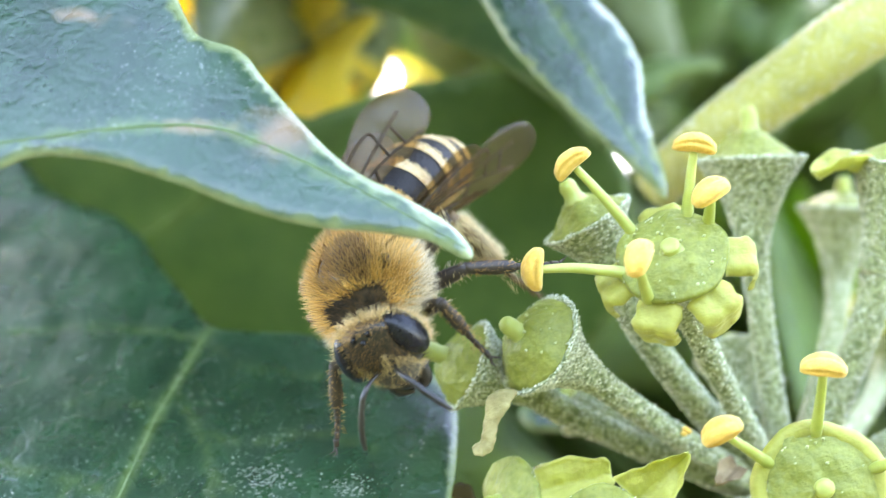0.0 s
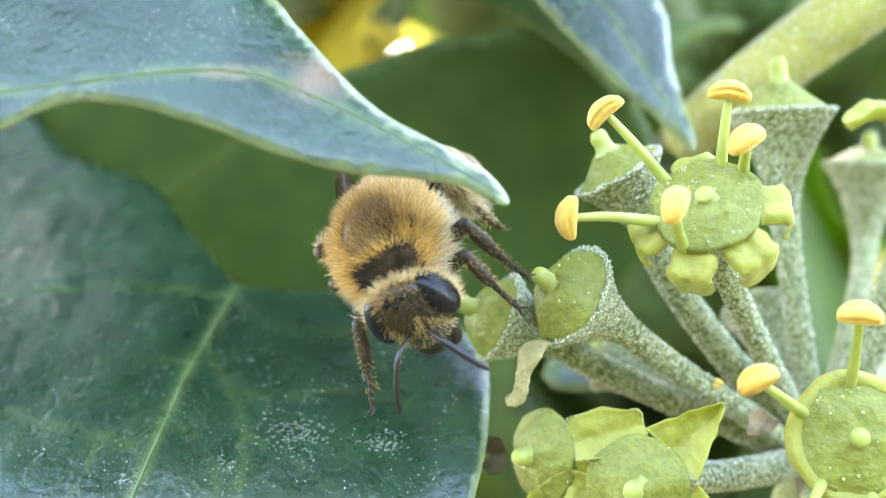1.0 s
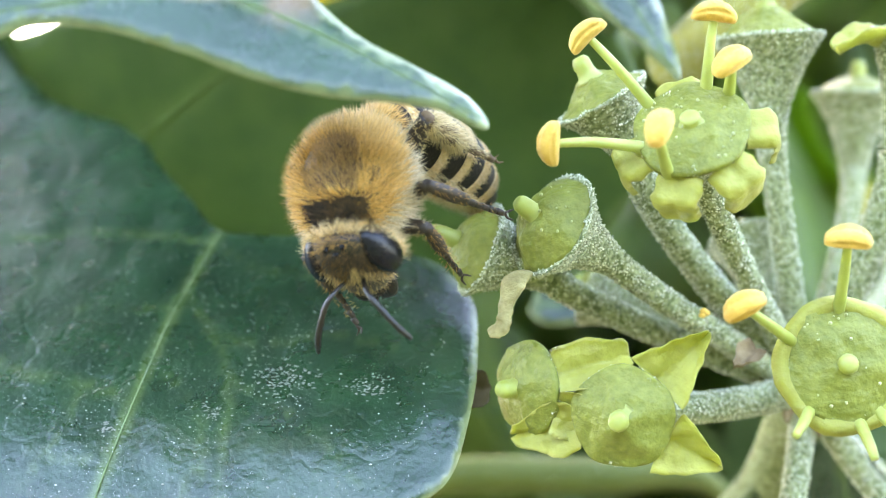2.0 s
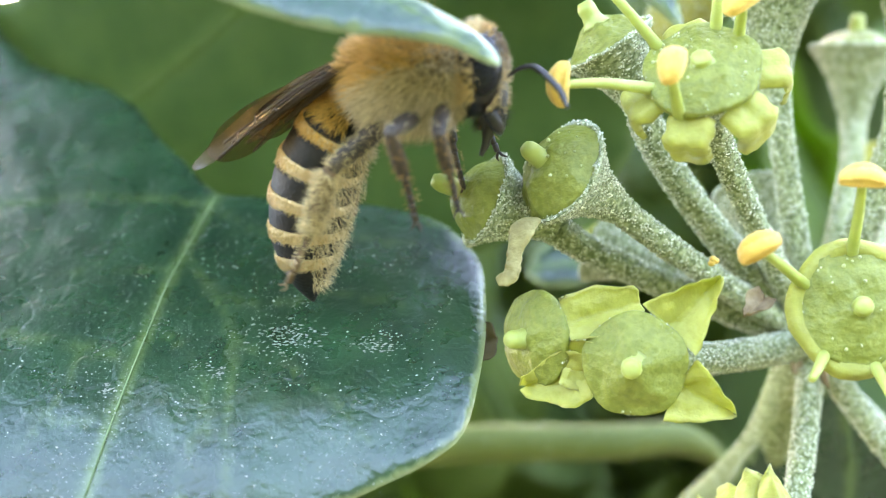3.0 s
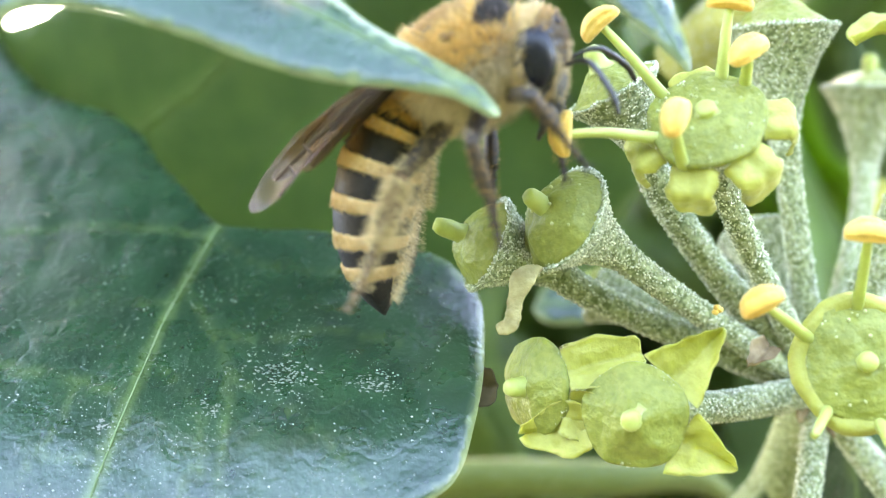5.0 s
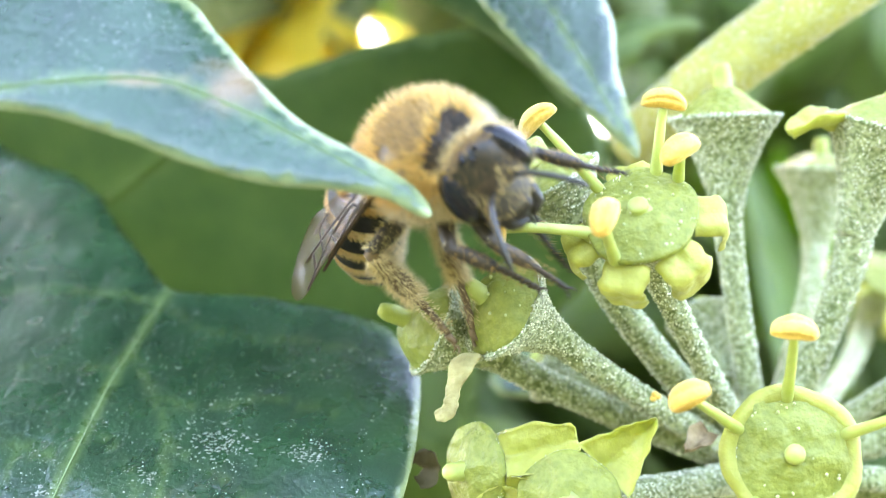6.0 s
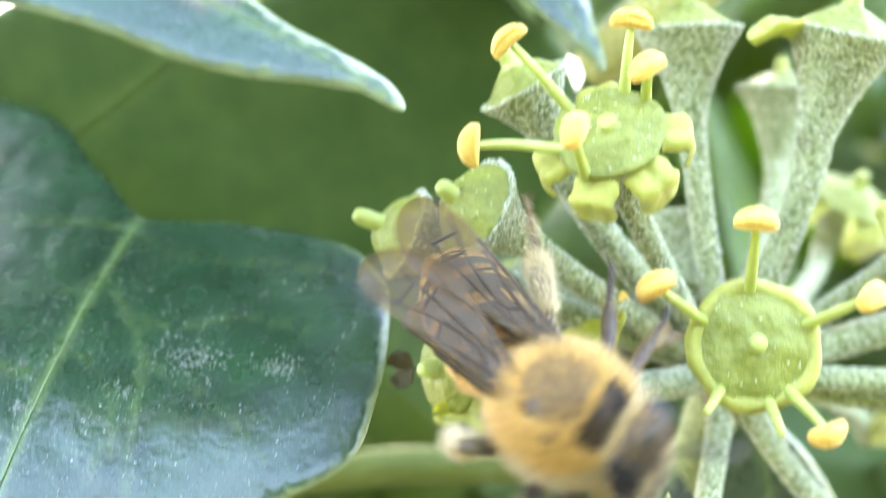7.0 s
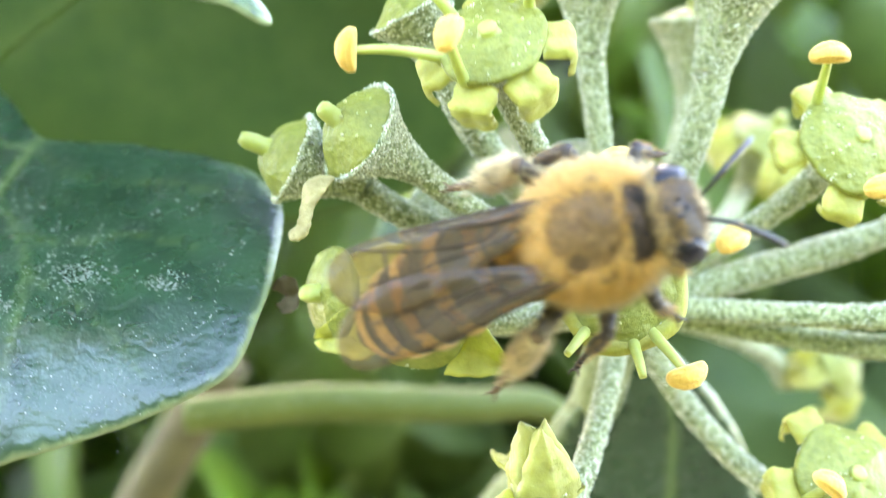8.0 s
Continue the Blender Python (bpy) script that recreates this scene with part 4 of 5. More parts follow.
flower(umbel, 'felted flower cup turned away behind the stalks', (1.9, 55.8, -2.2), (-0.8, 0.3, 0.42), rim=True, radius=1.55, cone=3.0, neck=0.6, dome=0.6, style=0.6, seed=19, bend=(5.6, 56.4, -4.6), ped=0.55)
flower(umbel, 'felted flower cup turned away behind the stalks', (8.5, 56.8, -0.2), (-0.12, 0.5, 0.85), rim=True, radius=1.6, cone=3.0, neck=0.6, dome=0.6, style=0.6, seed=20, bend=(9.7, 56.8, -3.2), ped=0.55)


# ---- loose bits ----
def low_face(x, z):
    """The near face of the large leaf, wrinkles and all."""
    return depth_low(x, z) + 0.12 * (rough_at((x, 0, z), 0.45, 5) + 0.5 * rough_at((x, 0, z), 1.3, 5))


def dust_on_leaf():
    """Pale dust grains lying on the large leaf."""
    rng = np.random.default_rng(70)
    ob = thing("dust", (-12, 50, -4), "white dust grains on the leaf", "dust", kind="stuff")
    verts, faces = [], []
    for _ in range(4600):
        pick = rng.random()
        if pick < 0.25:
            x, z = rng.normal(-12, 4.0), rng.normal(-4.5, 2.8)
        else:
            x, z = rng.uniform(-27, -4), rng.uniform(-12, 4)
        if not (-27 < x < -4.2 and -11 < z < 0.4 - 0.25 * abs(x + 14)) and not (-27 < x < -17 and -4 < z < 4 - 0.4 * (x + 27)):
            continue
        if rough_at((x, 0, z), 0.5, 9) < -0.1:
            continue
        r = 0.01 + 0.026 * rng.random() ** 6
        v, f = ball((x, low_face(x, z) - 0.3 * r, z), (r * rng.uniform(0.7, 1.8), r * 0.6, r), 6, 4)
        faces += [tuple(i + len(verts) for i in q) for q in f]
        verts += v
    part("grains", (verts, faces), DUST, ob)
    flecks, sides = [], []
    for cx, cz, wide, high, count in ((-10.3, -4.9, 0.6, 0.3, 170), (-6.8, -5.25, 0.5, 0.2, 90), (-12.6, -6.1, 0.3, 0.15, 40), (-16.4, -6.6, 0.12, 0.1, 30)):
        for _ in range(count):
            x, z = rng.normal(cx, wide), rng.normal(cz, high)
            r = rng.uniform(0.02, 0.05)
            v, f = ball((x, low_face(x, z) - 0.004, z), (r * rng.uniform(0.8, 2.2), 0.012, r * rng.uniform(0.5, 1.0)), 7, 4)
            sides += [tuple(i + len(flecks) for i in q) for q in f]
            flecks += v
    part("scuff", (flecks, sides), SCUFF, ob, "pale scuffed patches of dried film", kind="stuff")
    return ob


GRAINS = dust_on_leaf()

part("withered_petal", tube(spline([(-1.11, 46.9, -1.41), (-1.62, 46.4, -1.91), (-1.86, 46.3, -2.73), (-1.99, 46.2, -3.34), (-2.49, 46.3, -3.66)], 8), [0.25, 0.5, 0.42, 0.3, 0.36, 0.2], 14, 0.16, 2.2, flat=0.35, side=(1, 0, 0.2)), WITHERED, bpy.data.objects["flower.006"], "shrivelled petal hanging from the flower")
crumb = thing("pollen_crumb", (5.52, 49.5, -3.15), "orange pollen crumb on a stalk", "pollen")
part("grain", joined(*[ball(np.array((5.52, 49.5, -3.15)) + d, (0.14, 0.12, 0.12), 10, 7) for d in ((0, 0, 0), (0.16, 0, 0.08), (0.05, -0.05, 0.16))]), ANTHER, crumb)
for n in range(7):
    a = n * 0.9 + 0.3
    foot = np.array(HUB) + (0.9 * math.cos(a), -0.6 + 0.2 * math.sin(n), 0.9 * math.sin(a))
    part("bract", tube(spline([foot, foot + (0.5 * math.cos(a), -0.5, 0.5 * math.sin(a)), foot + (0.8 * math.cos(a), -1.2, 0.9 * math.sin(a))], 5), [0.4, 0.35, 0.08], 10, 0.1, 3, flat=0.4), BRACT, umbel, "small dry brown bract")

scale_leaf = petal_sheet((7.84, 50.50, -4.21), (-0.2, -0.9, 0.3), 0.9, 1.5, 0.9, 15, -20, 0.2, thick=0.08, pointed=0.7, seed=31)
part("bract", scale_leaf, BRACT, umbel, "pale brown papery bract at the stalks' base")
part("dry_petal", petal_sheet((-2.55, 49.3, -5.8), (-0.4, -0.9, 0.0), 0.1, 0.9, 1.5, 0, 30, 0.1, thick=0.08, pointed=0.4, seed=33), BARK, bpy.data.objects["flower.008"], "shrivelled dark brown petal")

# ---- bee ----
# The bee's own axes, in mm: x to its head, y to its left, z to its back; the middle of the thorax is its origin.
THORAX = (2.2, 1.95, 1.8)
bee = new("bee")
bee.empty_display_size = 0.002
BASE[bee.name] = Vector((0, 0, 0))
tagged(bee, "furry bee with tawny thorax and black-and-buff banded abdomen", "bee")


def turned(made, move):
    verts, faces, *rest = made
    return [move(v) for v in verts], faces, *rest


def bee_body():
    chest = part("thorax", ball((0, 0, 0), THORAX, 36, 24, lambda d: 0.03 * rough_at(d, 2.5)), BROWN_CUTICLE, bee, "dark brown thorax under dense fur")
    rand = lambda d: rough_at(d, 37.0, 3)  # noqa: E731
    core = unit((0.77, 0, 0.64))
    dark = lambda d: d @ unit((core[0], d[1] * 0.75, core[2])) > 0.952 + 0.05 * rand(d) and abs(d[1]) < 0.58 + 0.1 * rand(d)  # noqa: E731
    pale = lambda d: not dark(d) and (d[2] < 0.1 + 0.1 * d[0] + 0.3 * rand(d))  # noqa: E731
    brown = lambda d: not dark(d) and d[2] > 0.8 + 0.12 * rand(d) and -0.55 < d[0] < 0.45  # noqa: E731
    back_swept = np.array((-0.5, 0, 0))
    worn = unit((-0.2, -0.5, 0.84))
    for s in (-1, 1):
        part("tegula", ball((0.25, 1.45 * s, 1.22), (0.36, 0.26, 0.2), 14, 10), BROWN_CUTICLE, chest, "smooth brown wing-base scale")
    for name, keep, count, long, wide, material, label in (
        ("fur", lambda d: not dark(d) and not pale(d) and not brown(d), 19000, 0.72, 0.024, TAWNY, "tawny orange fur"),
        ("short_fur", brown, 16000, 0.4, 0.022, BROWN_HAIR, "short brown hair on the crown of the thorax"),
        ("pale_fur", pale, 15000, 0.75, 0.024, PALE, "pale buff fur"),
        ("dark_fur", dark, 9000, 0.5, 0.022, DARK_HAIR, "blackish fur patch"),
    ):
        roots, ways = on_ball((0, 0, 0), THORAX, count, lambda d, keep=keep: keep(d) and d @ worn < 0.985, 3)
        part(name, hairs(roots, ways + back_swept, long, wide, seed=4), material, chest, label)
    return chest


def bee_head():
    mid = np.array((2.45, 0, -0.45))
    semi = np.array((0.88, 1.6, 1.58))
    narrow = lambda d: -0.06 * max(0, -d[2]) ** 2 - 0.16 * abs(d[1]) * max(0, -d[2])  # noqa: E731
    head = part("head", ball(mid, semi, 34, 24, narrow), CUTICLE, bee, "black head", pivot=(1.6, 0, -0.2))
    for s in (-1, 1):
        def lens(v, s=s):
            q = np.asarray(v) - mid
            tilt = 0.2 * s
            return mid + np.array((q[0] - 0.1 * q[2], q[1] * math.cos(tilt) - q[2] * math.sin(tilt), q[1] * math.sin(tilt) + q[2] * math.cos(tilt)))
        part("eye", turned(ball(mid + (0.04, 1.16 * s, 0.08), (0.74, 0.55, 1.05), 32, 24), lens), EYE, head, "glossy black compound eye")
        base = mid + (0.9, 0.34 * s, -0.05)
        line = spline([base, base + (0.45, 0.22 * s, 0.3), base + (0.9, 0.5 * s, 0.35), base + (1.35, 0.85 * s, 0.05), base + (1.8, 1.2 * s, -0.4), base + (2.05, 1.45 * s, -0.9)], 10)
        part("antenna", tube(line, [0.07, 0.065, 0.09, 0.105, 0.11, 0.11, 0.11, 0.07], 12, 0.014, 5), CUTICLE, head)
        part("mandible", tube(spline([mid + (0.4, 0.68 * s, -1.25), mid + (0.68, 0.55 * s, -1.7), mid + (0.74, 0.1 * s, -1.95)], 6), [0.27, 0.23, 0.1], 12), CUTICLE, head)
    for x, y, z in ((0.52, 0.0, 1.27), (0.36, 0.3, 1.44), (0.36, -0.3, 1.44)):
        part("ocellus", ball(mid + (x, y, z), (0.13, 0.13, 0.12), 12, 9), EYE, head, "small glossy simple eye")
    shield = ball(mid + (0.62, 0, -0.72), (0.36, 0.86, 0.72), 26, 18, lambda d: 0.03 * rough_at(d, 4.0) - 0.1 * abs(d[1]) * max(0, d[2]))
    part("clypeus", shield, CLYPEUS, head, "bald grey-black face plate")
    part("labrum", ball(mid + (0.62, 0, -1.4), (0.34, 0.55, 0.36), 16, 10), CUTICLE, head)
    part("proboscis", tube(spline([mid + (0.3, 0, -1.4), mid + (0.35, 0, -2.0), mid + (0.15, 0, -2.75)], 8), [0.26, 0.22, 0.15, 0.08], 12, 0.03, 4, flat=0.8), CUTICLE, head)
    face = lambda d: d[0] > 0.3 and abs(d[1]) < 0.62 and -0.75 < d[2] < 0.86 and not (abs(d[1]) < 0.5 and d[2] < -0.12)  # noqa: E731
    roots, ways = on_ball(mid, semi, 6500, face, 5)
    low = (roots - mid)[:, 2] / semi[2] < 0.2 + 0.22 * np.sin(roots[:, 1] * 5)
    part("face_fur", hairs(roots[low], ways[low] + np.array((0, 0, -0.3)), 0.3, 0.015, seed=6), FACE_HAIR, head, "tawny hair round the face plate")
    part("brow_fur", hairs(roots[~low], ways[~low] + np.array((0, 0, -0.2)), 0.26, 0.015, seed=7), BROW_HAIR, head, "dark hair on the brow")
    roots, ways = on_ball(mid + (0.62, 0, -0.72), (0.36, 0.86, 0.72), 420, lambda d: d[0] > 0.1, 12)
    part("plate_hair", hairs(roots, ways + np.array((0, 0, -0.6)), 0.22, 0.012, seed=17), FACE_HAIR, head, "sparse short hairs")
    roots, ways = on_ball(mid, semi, 6000, lambda d: d[0] < -0.1 and d[2] > -0.6, 7)
    part("collar_fur", hairs(roots, ways, 0.5, 0.02, seed=8), CREAM_HAIR, head, "creamy tawny fur behind the eyes")
    roots, ways = on_ball(mid, semi, 5000, lambda d: d[2] > 0.72 and abs(d[1]) < 0.6 and d[0] < 0.35, 15)
    part("crown_fur", hairs(roots, ways + np.array((0.2, 0, 0)), 0.32, 0.018, seed=16), BROWN_HAIR, head, "brown hair on the crown of the head")
    roots, ways = on_ball(mid + (0.3, 0, -1.0), (0.6, 0.9, 0.8), 700, lambda d: d[2] < -0.2, 9)
    part("chin_hair", hairs(roots, ways, 0.45, 0.014, seed=10), DARK_HAIR, head)
    return head


ARC = 0.11  # bend of the abdomen, radians per mm


def tail_place(s, r, a, flat=0.86):
    """A point of the abdomen: s mm behind the waist, radius r, angle a (0 is the back)."""
    th = ARC * s * 1.12
    x, z = -math.sin(th) / ARC, -(1 - math.cos(th)) / ARC
    up = np.array((-math.sin(th), 0, math.cos(th)))
    return np.array((-2.2 + x, 0, -0.3 + z)) + up * r * flat * math.cos(a) + np.array((0, 1, 0)) * r * math.sin(a)


def girth(s):
    return float(np.interp(s, [0, 0.35, 1.0, 2.2, 3.4, 4.6, 5.6, 6.4, 7.0], [0.4, 0.9, 1.4, 1.66, 1.68, 1.5, 1.12, 0.6, 0.05]))


def belt(start, end, lift, sides=40, rings=7, half=math.pi):
    verts, faces = [], []
    for i in range(rings + 1):
        s = start + (end - start) * i / rings
        r = girth(s) + lift * (math.sin(math.pi * min(1, i / rings * 0.5 + 0.5)) if lift > 0 else 1)
        for k in range(sides):
            verts.append(tail_place(s, r, -half + 2 * half * k / sides))
    for i in range(rings):
        for k in range(sides):
            a, b = i * sides + k, i * sides + (k + 1) % sides
            faces.append((a, a + sides, b + sides, b))
    faces += [tuple(range(sides)), tuple(reversed(range(rings * sides, (rings + 1) * sides)))]
    return verts, faces


def bee_abdomen():
    edges = [0.0, 1.35, 2.55, 3.7, 4.75, 5.7, 7.0]
    core = part("abdomen", belt(0.0, 7.0, -0.06, 40, 40), CUTICLE, bee, "black abdomen with buff hair bands", pivot=(-2.2, 0, -0.3))
    rng = np.random.default_rng(12)
    for n, (a, b) in enumerate(zip(edges, edges[1:])):
        part("tergite", belt(a, b, 0.05), TERGITE, core)
        if n == 5:
            continue
        wide = 0.45 if n else 0.36
        part("hair_band", belt(b - wide + 0.06, b + 0.06, 0.075, rings=5), BAND, core, "buff band of felted hair")
        roots, ways = [], []
        for _ in range(1500):
            s, ang = rng.uniform(b - wide, b), rng.uniform(-2.6, 2.6)
            p = tail_place(s, girth(s) + 0.07, ang)
            q = tail_place(s + 0.3, girth(s + 0.3) + 0.16, ang)
            roots.append(p)
            ways.append(q - p)
        part("fringe", hairs(roots, ways, 0.17, 0.016, seed=13 + n), CREAM_HAIR if n else TAWNY, core)
    roots, ways = [], []
    for _ in range(1600):
        s, ang = rng.uniform(0.05, 0.75), rng.uniform(-2.2, 2.2)
        roots.append(tail_place(s, girth(s) + 0.03, ang))
        ways.append(tail_place(s + 0.2, girth(s) + 0.5, ang) - roots[-1])
    part("waist_fur", hairs(roots, ways, 0.5, 0.016, seed=31), TAWNY, core)
    roots, ways = [], []
    for _ in range(1800):
        s, ang = rng.uniform(0.8, 6.5), math.pi + rng.uniform(-0.9, 0.9)
        roots.append(tail_place(s, girth(s) + 0.03, ang))
        ways.append(tail_place(s + 0.5, girth(s) + 0.5, ang) - roots[-1])
    part("belly_fur", hairs(roots, ways, 0.4, 0.015, seed=32), PALE, core)
    return core


def bee_wing(side, hind):
    """A membranous wing with brown veins, folded back along the body."""
    length, broad = (5.7, 1.7) if hind else (8.5, 2.3)
    outline = [(0, 0.1), (length * 0.3, 0.16), (length * 0.7, 0.2), (length * 0.93, 0.02), (length, -broad * 0.35), (length * 0.93, -broad * 0.8),
               (length * 0.72, -broad), (length * 0.45, -broad * 0.72), (length * 0.2, -broad * 0.38), (0, -0.25)]
    base = np.array((-0.75 if hind else -0.1, 1.15 * side, 0.95 if hind else 1.25))
    along = unit((-1, 0.05 * side if hind else 0.1 * side, -0.12 if hind else -0.05))
    chord = unit(np.cross((0, 0, 1), along) * side)
    chord = chord if chord[1] * side > 0 else -chord
    rise = np.cross(along, chord)
    rise = rise if rise[2] > 0 else -rise

    def lay(v):
        s, n, w = v
        return base + along * s + chord * w + rise * (n + 0.1 * math.sin(s * 0.5) - 0.1 * w * 0.3)

    sheet = turned(blade(outline, lambda x, z: 0.06 * rough_at((x, 0, z), 0.9, side), (), step=0.5, thick=0.02, wavy=0.02, seed=40), lay)
    wing = part("hindwing" if hind else "forewing", sheet[:2], WING, bee, "clear smoky wing with brown veins", pivot=tuple(base))
    L, B = length, broad
    runs = [[(0, 0.08), (L * 0.35, 0.14), (L * 0.68, 0.18)], [(0, 0), (L * 0.3, -B * 0.1), (L * 0.62, 0.05)], [(L * 0.05, -0.1), (L * 0.3, -B * 0.34), (L * 0.55, -B * 0.45), (L * 0.85, -B * 0.55)]]
    if not hind:
        runs += [[(L * 0.3, -B * 0.1), (L * 0.38, -B * 0.3), (L * 0.62, -B * 0.25), (L * 0.86, -B * 0.02)], [(L * 0.52, -0.02), (L * 0.56, -B * 0.26)], [(L * 0.66, -B * 0.24), (L * 0.67, -B * 0.48)],
                 [(L * 0.3, -B * 0.34), (L * 0.45, -B * 0.68), (L * 0.66, -B * 0.74), (L * 0.67, -B * 0.48)], [(L * 0.08, -0.2), (L * 0.3, -B * 0.5), (L * 0.46, -B * 0.68)], [(L * 0.76, -0.02 - B * 0.1), (L * 0.77, -B * 0.5)]]
    for n, run in enumerate(runs):
        line = [lay((p[0], -0.015, p[1])) for p in spline(run, 7)]
        part("wing_vein", tube(line, [0.085, 0.065] if n < 2 else [0.06, 0.05], 6), VEIN, wing)
    return wing


HIPS = {"fore": (1.0, 0.85, -1.35), "mid": (0.05, 1.05, -1.45), "hind": (-0.95, 1.05, -1.3)}
BONES = {"fore": (1.9, 3.0), "mid": (2.2, 3.6), "hind": (2.5, 4.6)}


def bee_leg(which, side):
    """A leg from its hip along x: the thigh, and below the knee the shin with its foot."""
    x, y, z = HIPS[which]
    hip = np.array((x, y * side, z))
    thigh, shin = BONES[which]
    fat = {"fore": 0.27, "mid": 0.29, "hind": 0.34}[which]
    leg = part("leg", tube([hip + (thigh * t, 0, 0) for t in np.linspace(-0.12, 1.02, 12)], [fat * 0.7, fat, fat * 1.1, fat, fat * 0.75], 12, 0.02, 3), DARK_LEG, bee, pivot=tuple(hip))
    knee = hip + (thigh, 0, 0)
    cut = 0.52
    tibia = [knee + (shin * cut * t, 0, 0) for t in np.linspace(-0.05, 1, 10)]
    foot = []
    for k in range(5):
        a, b = cut + (1 - cut) * k / 5, cut + (1 - cut) * (k + 1) / 5
        foot.append(tube([knee + (shin * (a + (b - a) * t), 0, -0.25 * (a - cut) ** 2 * shin) for t in np.linspace(0, 1, 4)], [fat * (0.42 if k else 0.55), fat * 0.4, fat * (0.36 if k else 0.5)], 9))
    claw = knee + (shin, 0, -0.25 * (1 - cut) ** 2 * shin)
    for s in (-1, 1):
        foot.append(tube(spline([claw, claw + (0.18, 0.12 * s, 0.02), claw + (0.3, 0.2 * s, -0.16)], 4), [0.06, 0.05, 0.02], 6))
    wide = 1.25 if which == "hind" else 1.0
    lower = part("shin", joined(tube(tibia, [fat * 0.7, fat * 0.85 * wide, fat * 0.95 * wide, fat * 0.7], 12, 0.02, 3), *foot), LEG if which == "hind" else DARK_LEG, leg, "amber-brown shin and jointed foot" if which == "hind" else "dark brown shin and jointed foot", pivot=tuple(knee))
    rng = np.random.default_rng(50)
    for owner, start, long, count, material, out in ((leg, hip, thigh, 520 if which == "hind" else 130, GOLD_HAIR if which == "hind" else PALE, 0.34), (lower, knee, shin * cut, 1700 if which == "hind" else 130, GOLD_HAIR if which == "hind" else BROWN_HAIR, 0.46 if which == "hind" else 0.2), (lower, knee + (shin * cut, 0, 0), shin * 0.35, 220 if which == "hind" else 60, GOLD_HAIR if which == "hind" else BROWN_HAIR, 0.14)):
        roots, ways = [], []
        for _ in range(count):
            t, a = rng.uniform(0.05, 1), rng.uniform(0, 2 * math.pi)
            d = np.array((0.45, math.cos(a), math.sin(a)))
            roots.append(start + (long * t, 0, 0) + d * (0, fat * 0.75, fat * 0.75))
            ways.append(d)
        part("leg_hair", hairs(roots, ways, out, 0.015, seed=60), material, owner)
    return leg, lower


CHEST, HEAD, TAIL = bee_body(), bee_head(), bee_abdomen()
WINGS = {(s, h): bee_wing(s, h) for s in (1, -1) for h in (False, True)}
LEGS = {(w, s): bee_leg(w, s) for w in HIPS for s in (1, -1)}


